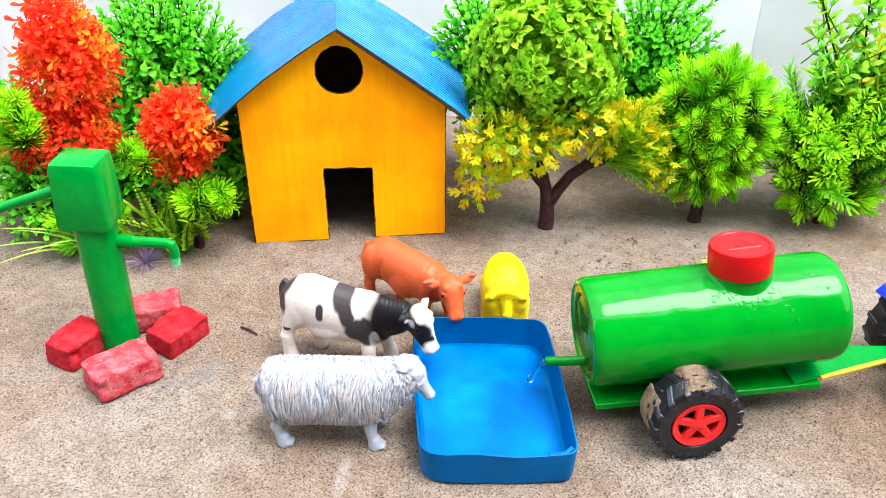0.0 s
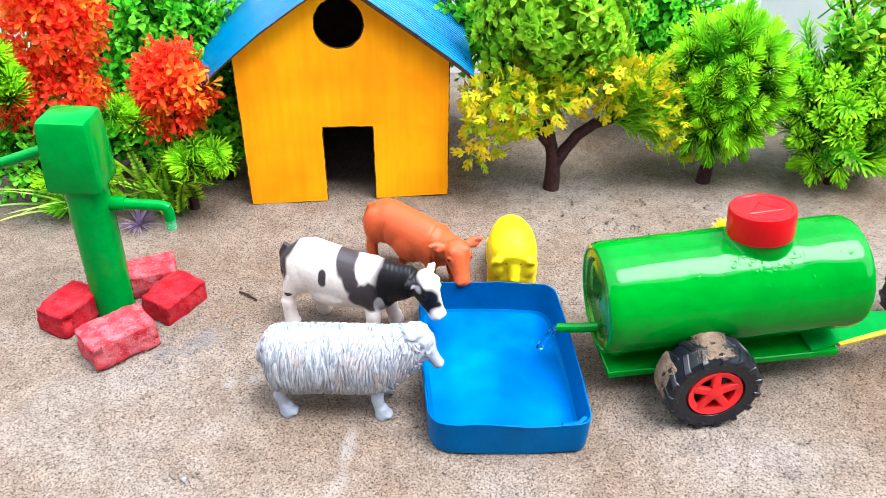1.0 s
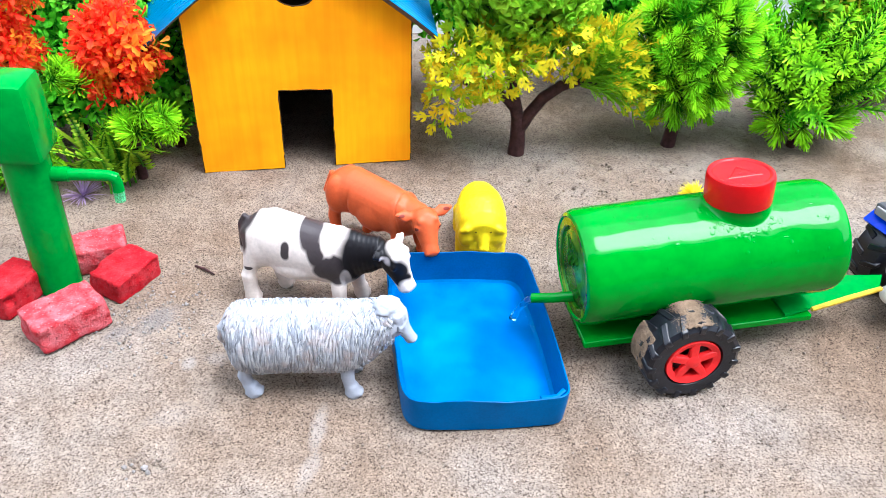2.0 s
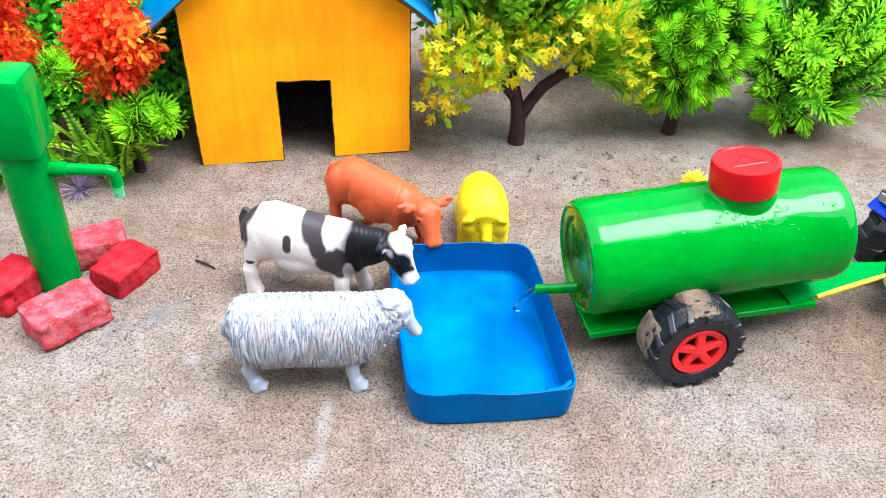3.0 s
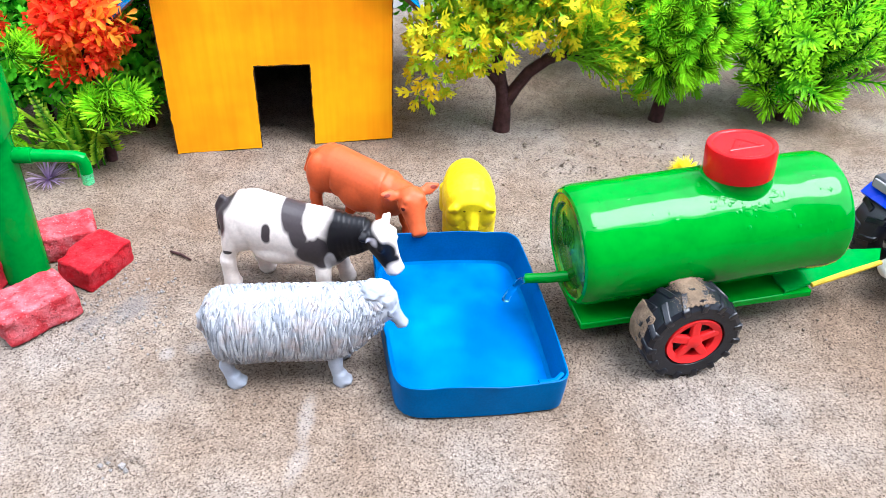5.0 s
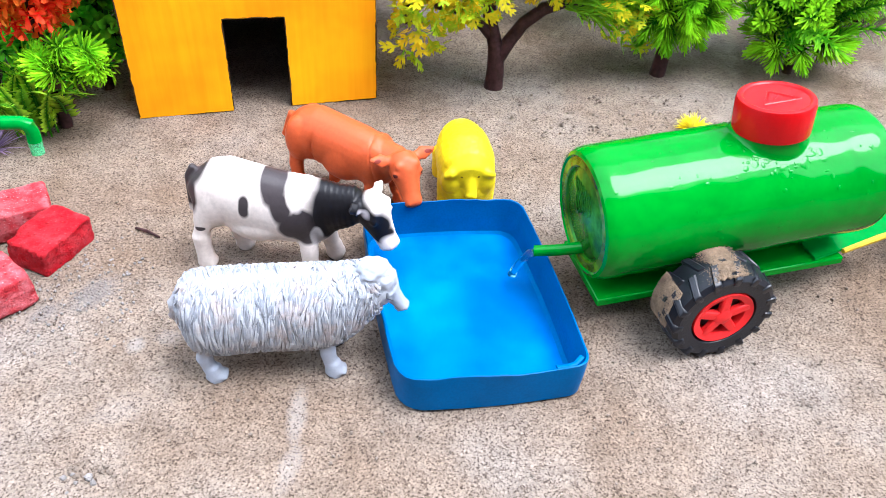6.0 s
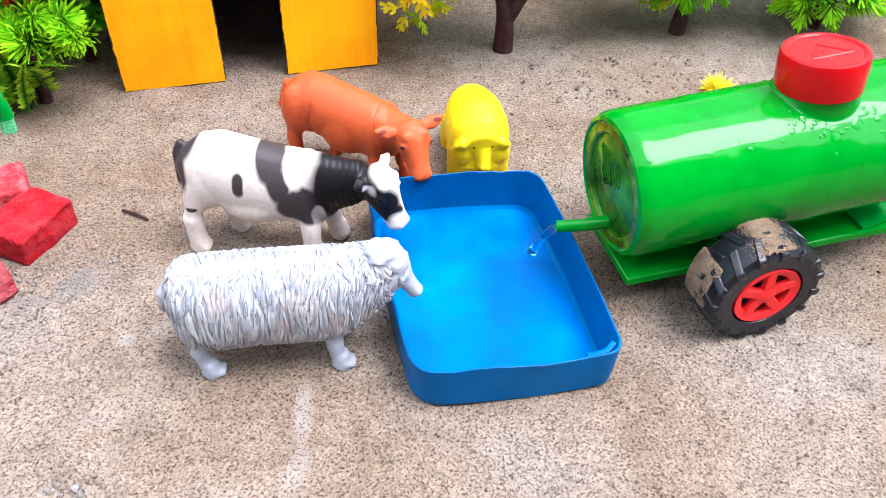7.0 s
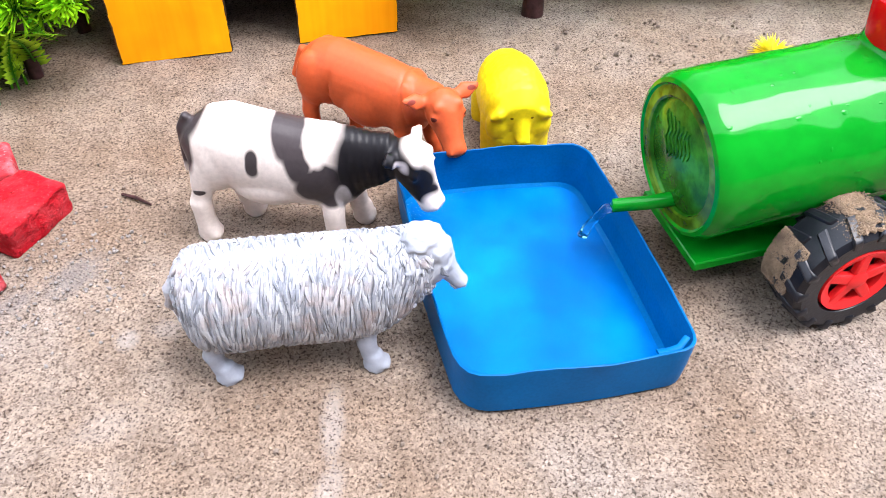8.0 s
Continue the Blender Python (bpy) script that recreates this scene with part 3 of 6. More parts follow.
# ---- water tray ----
def softened(corners, z, grow=0.0, k=6):
    """An outline through four corners (x, y, radius), counter-clockwise, each rounded; its sides belly out a little."""
    out = []
    for i, (x, y, r) in enumerate(corners):
        p, a, b = Vector((x, y)), Vector(corners[i - 1][:2]), Vector(corners[(i + 1) % 4][:2])
        u, v = (a - p).normalized(), (b - p).normalized()
        p -= (u + v) * grow
        for j in range(k + 1):
            s = j / k
            out.append(p + u * r * (1 - s) ** 2 + v * r * s * s)
    fine = []
    for a, b in zip(out, out[1:] + out[:1]):
        n = 22 if (b - a).length > 0.02 else 1
        side = Vector((b.y - a.y, a.x - b.x)).normalized()
        for i in range(n):
            q = a.lerp(b, i / n) + side * (0.0011 * math.sin(math.pi * i / n) if n > 1 else 0)
            fine.append(Vector((q.x, q.y, z)))
    return fine


TRAY_CORNERS = [(-0.0050, 0.3457, 0.0150), (0.0785, 0.3468, 0.0095), (0.0732, 0.4650, 0.0120), (-0.0122, 0.4665, 0.0120)]
TH = 0.0215


def tray_ring(d, z):
    """The tray's outline drawn in by d, at the height z."""
    return softened(TRAY_CORNERS, z, -d)


def water_tray():
    root = thing("water_tray", Matrix(), "blue plastic trough tray holding water", "tray")
    rings = [tray_ring(0.0022, 0.0), tray_ring(0.0008, 0.0012), tray_ring(0.0003, 0.010), tray_ring(0, TH), tray_ring(0.0004, TH + 0.0002), tray_ring(0.0008, TH), tray_ring(0.0012, 0.010), tray_ring(0.0028, 0.0022), tray_ring(0.0050, 0.0016)]
    for ring in rings[3:6]:
        for p in ring:
            front = max(0.0, 1 - (p.y - 0.345) / 0.012)
            wave = 0.0010 * noise.noise((p.x * 55, p.y * 40, 2.2)) + 0.0004 * noise.noise((p.x * 210, p.y * 210, 5.0))
            p.z += wave + front * (0.0011 * math.sin((p.x - 0.002) * 75) - 0.0009 * math.exp(-((p.x - 0.012) / 0.004) ** 2))
            p.y += front * 0.0006 * math.sin(p.x * 120)
    bm = bmesh.new()
    skin(bm, rings, False, False)
    part("tray_wall", bm, TRAY_BLUE, root)
    bm = bmesh.new()
    skin(bm, [tray_ring(0.0052, 0.0003), tray_ring(0.0050, 0.0016)])
    part("tray_floor", bm, TRAY_BED_LIT, root)
    # the wall's edge folded over at one corner
    bm = bmesh.new()
    pts = [(0.0625, 0.3487, TH - 0.0012), (0.0672, 0.3495, TH - 0.0022), (0.0715, 0.3507, TH - 0.0026), (0.0752, 0.3535, TH - 0.0014)]
    loft(bm, [(*q, 0.0012, 0.0005) for q in pts], 10)
    part("folded_lip", bm, TRAY_BLUE, root)
    return root


water_tray()
bm = bmesh.new()
skin(bm, [tray_ring(0.0013, 0.0100)], close_last=False)
water = solo("water", bm, WATER, Matrix(), "clear shallow water lying in the blue tray", "water", kind="structure")
water.visible_shadow = False
if water.data.polygons[0].normal.z < 0:
    water.data.flip_normals()


# ---- tanker trailer ----
def wheel(root, name, m, radius, width, rim_r, rim_mat, lugs):
    """A toy wheel about the y axis; the outer face looks along -y."""
    turn = m @ pose(0, 0, 0, 90)
    bm = bmesh.new()
    hw = width / 2
    lathe(bm, [(rim_r, -hw * 0.8), (rim_r * 1.06, -hw * 0.96), (radius * 0.86, -hw), (radius * 0.945, -hw * 0.84), (radius * 0.972, 0), (radius * 0.945, hw * 0.84), (radius * 0.86, hw), (rim_r * 1.06, hw * 0.96), (rim_r, hw * 0.8), (rim_r, -hw * 0.8)], 44)
    tyre = part(name, bm, RUBBER, root, "black ribbed tyre", turn)
    lug_meshes = []
    for sgn in (-1, 1):
        b = bmesh.new()
        block(b, radius * 0.76, radius, -radius * 0.075, radius * 0.075, 0, hw * 1.04, radius * 0.025, 1)
        for v in b.verts:
            v.co.y += v.co.z * 0.32
            if v.co.z > hw * 0.7 and v.co.x > radius * 0.9:
                v.co.x -= radius * 0.05
            v.co.z *= sgn
        lug_meshes.append(mesh_of("tread_lug", b, RUBBER))
    for k in range(lugs):
        for sgn, me in zip((-1, 1), lug_meshes):
            lug = new("tread_lug", me)
            lug.parent = tyre
            lug.matrix_basis = Matrix.Rotation(2 * math.pi * (k + 0.25 * sgn) / lugs, 4, "Z")
    bm = bmesh.new()
    lathe(bm, [(0, hw * 0.60), (rim_r * 0.25, hw * 0.60), (rim_r * 0.27, hw * 0.93), (rim_r * 0.20, hw * 0.97), (0, hw * 0.97)], 20)
    lathe(bm, [(rim_r * 0.74, hw * 0.86), (rim_r * 0.97, hw * 0.97), (rim_r, hw * 0.75), (rim_r, -hw * 0.75), (rim_r * 0.84, -hw * 0.72), (rim_r * 0.74, hw * 0.86)], 36)
    for k in range(5):
        b = bmesh.new()
        block(b, 0, rim_r * 0.90, -rim_r * 0.13, rim_r * 0.13, hw * 0.62, hw * 0.92, rim_r * 0.04, 1)
        for v in b.verts:
            v.co.y *= 1.0 + 0.35 * (1 - v.co.x / rim_r)
        b.transform(Matrix.Rotation(2 * math.pi * k / 5 + 0.3, 4, "Z"))
        tmp = bpy.data.meshes.new("spoke")
        b.to_mesh(tmp)
        b.free()
        bm.from_mesh(tmp)
        bpy.data.meshes.remove(tmp)
    # black disc added behind the spokes to put shade into the rim holes
    back = bmesh.new()
    lathe(back, [(0, hw * 0.35), (rim_r * 0.73, hw * 0.35), (rim_r * 0.73, -hw * 0.6), (0, -hw * 0.6)], 24)
    part("hub_shade", back, RUBBER, root, m=turn)
    part("rim", bm, rim_mat, root, "red five-spoked plastic rim" if rim_mat is RIM_RED else "", turn)
    return tyre


TRAILER = Matrix.Translation((0.0858, 0.4104, 0.053)) @ pose(0, 0, 0, 0, 0, 5.0) @ pose(0, 0, 0, 0, -4.5, 0)


def tanker():
    root = thing("tanker_trailer", TRAILER, "glossy green bottle tanker trailer with red cap", "toy trailer")
    bm = bmesh.new()
    along = pose(0, 0, 0, 0, 90, 0)
    lathe(bm, [(0.0255, 0.0012), (0.0268, 0.0), (0.0284, 0.0006), (0.0297, 0.0030)] + [(0.0301, 0.006 + 0.0025 * k) for k in range(52)] + [ (0.0299, 0.1372), (0.0292, 0.1392), (0.0278, 0.1402), (0.020, 0.1408), (0, 0.1410)], 128, along)
    for v in bm.verts:  # sags and brush marks in the thick paint
        if 0.004 < v.co.x < 0.136:
            out = Vector((0, v.co.y, v.co.z)).normalized()
            v.co += out * (0.00022 * noise.noise(v.co * 70) + 0.00012 * noise.noise(Vector((v.co.x * 90, v.co.y * 260, v.co.z * 260))))
    belly = Matrix.Translation((0, 0, -0.0012)) @ Matrix.Diagonal((1, 1.035, 1.04, 1))
    tank = part("tank", bm, GREEN, root, m=belly)
    bm = bmesh.new()
    lathe(bm, [(0, 0.0016), (0.0190, 0.0016), (0.0200, 0.0024), (0.0210, 0.0024), (0.0216, 0.0012)], 64, along)
    end = part("tank_end", bm, THIN_GREEN, root, "thinly painted bottle base with raised wavy lines", belly)
    bm = bmesh.new()
    lathe(bm, [(0.0214, 0.0012), (0.0222, 0.0006), (0.0240, 0.0009), (0.0262, 0.0008)], 64, along)
    part("end_ring", bm, OLIVE, root, "yellow plastic showing through worn green paint", belly)
    bm = bmesh.new()
    for k in range(7):
        y0 = 0.0115 - 0.0026 * k
        pts = [(0.0014, y0 + 0.0009 * math.sin(j * 1.5 + k) - 0.0004 * j, 0.0130 - 0.0021 * j) for j in range(9 - k // 2)]
        rod(bm, pts, [0.00035] * len(pts), 6)
    part("emboss", bm, THIN_GREEN, end)
    bm = bmesh.new()
    rnd = strewn(9)
    for k in range(112):
        q, x = (rnd.uniform(3.0, 5.6), rnd.uniform(0.01, 0.13)) if k > 18 else (rnd.gauss(4.15, 0.12), rnd.gauss(0.075, 0.03))
        if k >= 70:  # splashes round the neck, most of them below it
            w, far = rnd.gauss(4.5, 0.75), 0.0185 + abs(rnd.gauss(0, 0.0035))
            q, x = 4.71 + math.asin(max(-0.95, min(0.95, far * math.sin(w) / 0.0301))), 0.0862 + far * math.cos(w)
        rr, grow = 0.0301, 1.0 if k < 70 else rnd.choice((0.7, 1.0, 1.7))
        out = Vector((0, math.cos(q), -math.sin(q)))
        flat = Matrix.Translation((min(0.128, max(0.006, x)), rr * out.y, rr * out.z)) @ out.to_track_quat("Z", "X").to_matrix().to_4x4()
        b = bmesh.new()
        ball(b, (0, 0, 0), (rnd.uniform(0.0005, 0.0015) * grow, rnd.uniform(0.0004, 0.0016) * grow, 0.00013), 8)
        b.transform(flat)
        tmp = bpy.data.meshes.new("drip")
        b.to_mesh(tmp)
        b.free()
        bm.from_mesh(tmp)
        bpy.data.meshes.remove(tmp)
    tagged(part("wet_paint", bm, GREEN, tank, "small raised drips of wet paint"), kind="stuff")
    cap_m = Matrix.Translation((0.0868, -0.0035, 0.0016)) @ pose(0, 0, 0, -5, -1, 0)
    # the shoulder that swells out of the tank to meet the cap
    bm = bmesh.new()
    rings = []
    for j in range(9):
        r = 0.0188 - 0.0026 * j / 8
        ring = []
        for k in range(56):
            q = 2 * math.pi * k / 56
            on_tank = math.sqrt(0.0301 ** 2 - (r * math.sin(q)) ** 2)
            rise = (0.0332 - math.sqrt(0.0301 ** 2 - (0.0162 * math.sin(q)) ** 2)) * (j / 8) ** 3.5
            ring.append(Vector((0.0862 + r * math.cos(q), r * math.sin(q), on_tank + rise - (0.0012 if j == 0 else 0))))
        rings.append(ring)
    skin(bm, rings, True, False)
    part("neck", bm, GREEN, root)
    bm = bmesh.new()
    lathe(bm, [(0, 0.0296), (0.0163, 0.0296), (0.0169, 0.0301), (0.0171, 0.0320), (0.0170, 0.0434), (0.0164, 0.0448), (0.0153, 0.0453), (0.0143, 0.0451), (0.0137, 0.0444), (0, 0.0444)], 64)
    cap = part("cap", bm, RED_CAP, root, "red plastic screw cap", cap_m)
    emb = bmesh.new()
    for a, b in (((-0.0088, -0.0045), (0.0088, -0.0045)), ((0.0088, -0.0045), (0, 0.0065)), ((0, 0.0065), (-0.0088, -0.0045)), ((-0.002, -0.001), (0.0015, 0.0015))):
        rod(emb, [(*a, 0.0444), (*b, 0.0444)], [0.0005, 0.0005], 6)
    part("cap_emblem", emb, RED_CAP, cap, "raised triangle mark")
    bm = bmesh.new()
    block(bm, 0.003, 0.134, -0.0225, 0.0225, -0.0387, -0.0345, 0.0006, 1)
    for v in bm.verts:
        v.co.z -= 0.0014 + 0.0036 * v.co.x / 0.134
    part("bed_plate", bm, GREEN, root)
    for x in (0.02, 0.10):
        bm = bmesh.new()
        block(bm, x - 0.006, x + 0.006, -0.006, 0.006, -0.0345 - 0.0016 - 0.0036 * x / 0.134, -0.0285, 0.0005, 1)
        part("cradle", bm, GREEN, root)
    bm = bmesh.new()
    rod(bm, [(0.003, 0.0, -0.0215), (-0.008, 0.002, -0.0225), (-0.0195, 0.0055, -0.0235)], [0.0030, 0.0028, 0.0027], 18)
    part("outlet_pipe", bm, GREEN, root)
    bm = bmesh.new()
    rod(bm, [(0.0515, -0.048, -0.0326), (0.0515, 0.048, -0.0326)], [0.002, 0.002], 12)
    part("axle", bm, GREY_PLASTIC, root)
    for y, rz in ((-0.0403, 0), (0.0403, 180)):
        wheel(root, "tyre", pose(0.0515, y, -0.0326, 0, 0, rz), 0.0258, 0.021, 0.0148, RIM_RED, 15)
    mud = bmesh.new()
    for k in range(22000):
        q = rnd.choice((rnd.gauss(1.60, 0.13), rnd.uniform(2.5, 3.4)))
        y = rnd.uniform(-0.0098 + 0.003 * abs(noise.noise((q * 9, 0, 0))), 0.0100) if q < 2.2 else rnd.uniform(-0.004 + 0.006 * noise.noise((q * 6, 3, 0)), 0.0105)
        rr = 0.0251 + rnd.uniform(-0.0008, 0.0005) + 0.0007 * max(0, noise.noise((q * 12, y * 400, 7)))
        s = rnd.uniform(0.00012, 0.00027)
        if noise.noise((q * 5, y * 260, 1.5)) + 0.35 * noise.noise((q * 22, y * 900, 4.0)) < -0.38:
            continue
        grit(mud, (0.0515 + rr * math.cos(q), -0.0403 + y, -0.0326 + rr * math.sin(q)), s, rnd)
    tagged(part("mud", mud, MUD, root, "dried sand clinging to the tyre", smooth=False), kind="stuff")
    bm = bmesh.new()
    vs = []
    for z in (-0.0348, -0.0333):
        vs.append([bm.verts.new(p) for p in ((0.118, -0.0215, z - 0.0040), (0.179, -0.0130, z - 0.0020), (0.187, -0.0030, z - 0.0020), (0.118, 0.0130, z - 0.0040))])
    bm.faces.new(vs[0]), bm.faces.new(vs[1])
    for k in range(4):
        bm.faces.new((vs[0][k], vs[0][(k + 1) % 4], vs[1][(k + 1) % 4], vs[1][k]))
    part("drawbar", bm, PUMP_GREEN, root)
    bm = bmesh.new()
    rod(bm, [(0.1345, -0.0198, -0.0378), (0.156, -0.0166, -0.0370), (0.180, -0.0132, -0.0361)], [0.0014, 0.0017, 0.0014], 8)
    part("drawbar_edge", bm, YELLOW_EDGE, root, "yellow painted edge bar")
    return root


tanker()
bm = bmesh.new()
tip = TRAILER @ Vector((-0.0195, 0.0055, -0.0238))
jet = [(tip.x + 0.0015, tip.y - 0.0003, tip.z), (tip.x - 0.0022, tip.y + 0.0010, tip.z - 0.0022), (tip.x - 0.0045, tip.y + 0.0022, tip.z - 0.0065), (tip.x - 0.0065, tip.y + 0.0035, tip.z - 0.0120), (tip.x - 0.0080, tip.y + 0.0045, 0.0098)]
rod(bm, jet, [0.0022, 0.0020, 0.0018, 0.0017, 0.0022], 12)
for v in bm.verts:
    v.co += Vector((noise.noise(v.co * 350), noise.noise(v.co * 350 + Vector((5, 0, 0))), 0)) * 0.0009
solo("water_stream", bm, JET, Matrix(), "thin clear stream of water leaving the pipe", "water")


# ---- hand pump and its bricks ----
def hand_pump(m):
    root = thing("hand_pump", m, "green painted toy hand pump with a spout", "toy pump")
    bm = bmesh.new()
    lathe(bm, [(0, 0), (0.0124, 0), (0.0124, 0.092), (0, 0.092)], 32)
    part("pump_pipe", bm, PUMP_GREEN, root)
    bm = bmesh.new()
    block(bm, -0.0170, 0.0150, -0.0155, 0.0155, 0.0895, 0.1335, 0.0042, 2)
    for v in bm.verts:
        k = 1 - 0.12 * (v.co.z - 0.0895) / 0.044
        v.co.x, v.co.y = v.co.x * k, v.co.y * k
    part("pump_head", bm, PUMP_GREEN, root)
    bm = bmesh.new()
    rod(bm, [(0.006, 0, 0.0770), (0.014, 0, 0.0770), (0.0415, 0, 0.0765), (0.0442, 0, 0.0755), (0.0450, 0, 0.0725), (0.0450, 0, 0.0672)], [0.0044, 0.0036, 0.0032, 0.0034, 0.0031, 0.0033], 16)
    rod(bm, [(0.0105, 0, 0.0770), (0.0205, 0, 0.0769)], [0.0043, 0.0043], 16)
    spout = part("spout", bm, PUMP_GREEN, root)
    bm = bmesh.new()
    lathe(bm, [(0.0022, 0.0605), (0.0030, 0.0605), (0.0031, 0.0680), (0.0022, 0.0680), (0.0022, 0.0605)], 16, pose(0.0450, 0, 0))
    part("spout_tip", bm, SPOUT_TIP, spout, "clear greenish plastic tube end")
    bm = bmesh.new()
    rod(bm, [(-0.012, 0, 0.1130), (-0.045, 0, 0.1010), (-0.075, 0, 0.0890)], [0.0036, 0.0030, 0.0030], 12)
    part("handle", bm, PUMP_GREEN, root)
    return root


hand_pump(pose(-0.2065, 0.4690, 0, 0, 2, 0))


def brick(x, y, rz, lx, ly, lz, seed, label, lean=0):
    """A broken piece of soft brick: worn edges, gritty faces, a few chips out of it."""
    rnd = strewn(seed)
    bm = bmesh.new()
    block(bm, -lx / 2, lx / 2, -ly / 2, ly / 2, 0, lz, 0.0015, 2)
    bm = fused(bm, 0.0010, 3)
    chips = [(Vector((rnd.choice((-1, 1)) * lx / 2 * rnd.uniform(0.6, 1), rnd.choice((-1, 1)) * ly / 2, lz * rnd.uniform(0.5, 1))), rnd.uniform(0.003, 0.006)) for k in range(5)]
    for v in bm.verts:
        p = v.co + Vector((seed * 0.1, 0, 0))
        h = 0.0013 * noise.noise(p * 75) + 0.0004 * noise.noise(p * 260) + 0.0003 * noise.noise(p * 600)
        for c, r in chips:
            h -= 0.0016 * max(0.0, 1 - (v.co - c).length / r)
        v.co += v.normal * h
        v.co.z = max(v.co.z, -0.001)
    return solo("brick", bm, BRICK_PINK if seed in (1, 4) else BRICK_RED, pose(x, y, -0.0008, lean, 0, rz), label, "brick", "bricks round the pump")


brick(-0.1895, 0.4290, 42, 0.039, 0.026, 0.0185, 1, "faded pink-red painted brick piece beside the pump")
brick(-0.1680, 0.4690, 60, 0.034, 0.024, 0.0165, 2, "bright red painted brick piece beside the pump", 4)
brick(-0.2275, 0.4550, 66, 0.033, 0.024, 0.0180, 3, "dark red painted brick piece beside the pump")
brick(-0.1900, 0.4920, 20, 0.034, 0.025, 0.0165, 4, "pinkish red painted brick piece behind the pump")


# ---- toy animals, each one plain moulded figure ----
def legs(bm, spots):
    """spots: (hip, knee, hoof, hip radius, shin radius, hoof radius)."""
    for hip, knee, hoof, r0, r1, r2 in spots:
        hip, knee, hoof = Vector(hip), Vector(knee), Vector(hoof)
        rod(bm, [hip, hip.lerp(knee, 0.6), knee, knee.lerp(hoof, 0.55), hoof + Vector((0, 0, r2 * 1.6)), hoof + Vector((0.001, 0, r2 * 0.5)), hoof], [r0, r0 * 0.72, r1 * 1.12, r1, r1 * 1.05, r2, r2 * 1.08], 12)


def head(bm, o, yaw, pitch, length, width, ears, muzzle=1.0):
    """A muzzle-down head: crown at o, the face running along its own x. ears: reach, width, droop."""
    b = bmesh.new()
    n = length
    wm = width * muzzle
    loft(b, [(-0.05 * n, 0, -0.02 * n, width * 0.72, width * 0.70), (0.10 * n, 0, 0, width * 0.98, width * 0.95), (0.32 * n, 0, -0.01 * n, width * 1.0, width * 1.0), (0.55 * n, 0, -0.02 * n, (width + 3 * wm) * 0.19, (width + 3 * wm) * 0.205), (0.78 * n, 0, -0.02 * n, wm * 0.62, wm * 0.66), (0.94 * n, 0, -0.02 * n, wm * 0.66, wm * 0.62), (1.0 * n, 0, -0.03 * n, wm * 0.5, wm * 0.45)], 18)
    for s in (-1, 1):
        ball(b, (0.36 * n, s * width * 0.82, width * 0.42), (width * 0.30, width * 0.22, width * 0.24), 10)
        ball(b, (0.22 * n, s * width * 0.55, width * 0.70), (width * 0.35, width * 0.35, width * 0.28), 10)
        ball(b, (0.96 * n, s * wm * 0.36, wm * 0.25), (wm * 0.22, wm * 0.2, wm * 0.22), 8)
        reach, ew, droop = ears
        loft(b, [(0.06 * n, s * width * 0.7, 0.0, ew * 0.45, 0.0016), (0.02 * n, s * (width * 0.7 + reach * 0.5), -droop * 0.4, ew, 0.0016), (-0.02 * n, s * (width * 0.7 + reach), -droop, ew * 0.25, 0.0010)], 10)
    b.transform(Matrix.Translation(o) @ pose(0, 0, 0, 0, 0, yaw) @ pose(0, 0, 0, 0, pitch, 0))
    bmesh.ops.recalc_face_normals(b, faces=b.faces[:])
    tmp = bpy.data.meshes.new("head")
    b.to_mesh(tmp)
    b.free()
    bm.from_mesh(tmp)
    bpy.data.meshes.remove(tmp)


def eased(rows, x):
    """Reads the columns of rows at x, smoothly between the rows."""
    for lo, hi in zip(rows, rows[1:]):
        if x <= hi[0]:
            s = max(0.0, (x - lo[0]) / (hi[0] - lo[0]))
            return [p + (q - p) * s for p, q in zip(lo[1:], hi[1:])]
    return list(rows[-1][1:])


FLEECE = [(-0.0115, 0.0385, 0.0030, 0.008), (-0.0102, 0.0365, 0.0085, 0.0148), (-0.0070, 0.0345, 0.0128, 0.0194), (-0.002, 0.0338, 0.0150, 0.0212), (0.006, 0.0337, 0.0157, 0.0210), (0.020, 0.0350, 0.0158, 0.0202), (0.036, 0.0350, 0.0156, 0.0202),
          (0.048, 0.0350, 0.0150, 0.0210), (0.056, 0.0368, 0.0140, 0.0196), (0.062, 0.0402, 0.0122, 0.0176), (0.068, 0.0440, 0.0102, 0.0150), (0.0735, 0.0475, 0.0082, 0.0118)]


def fleece_at(x, q, lift=0.0):
    """A point of the sheep's trunk: x along it, q round it (0 at the side of +y, 90 degrees on top)."""
    z0, ry, rz = [sum(v) / 3 for v in zip(eased(FLEECE, x - 0.002), eased(FLEECE, x), eased(FLEECE, x + 0.002))]
    c, s = math.cos(q), math.sin(q)
    return Vector((x, (ry + lift) * math.copysign(abs(c) ** 0.85, c), z0 + (rz + lift) * math.copysign(abs(s) ** 0.9, s)))


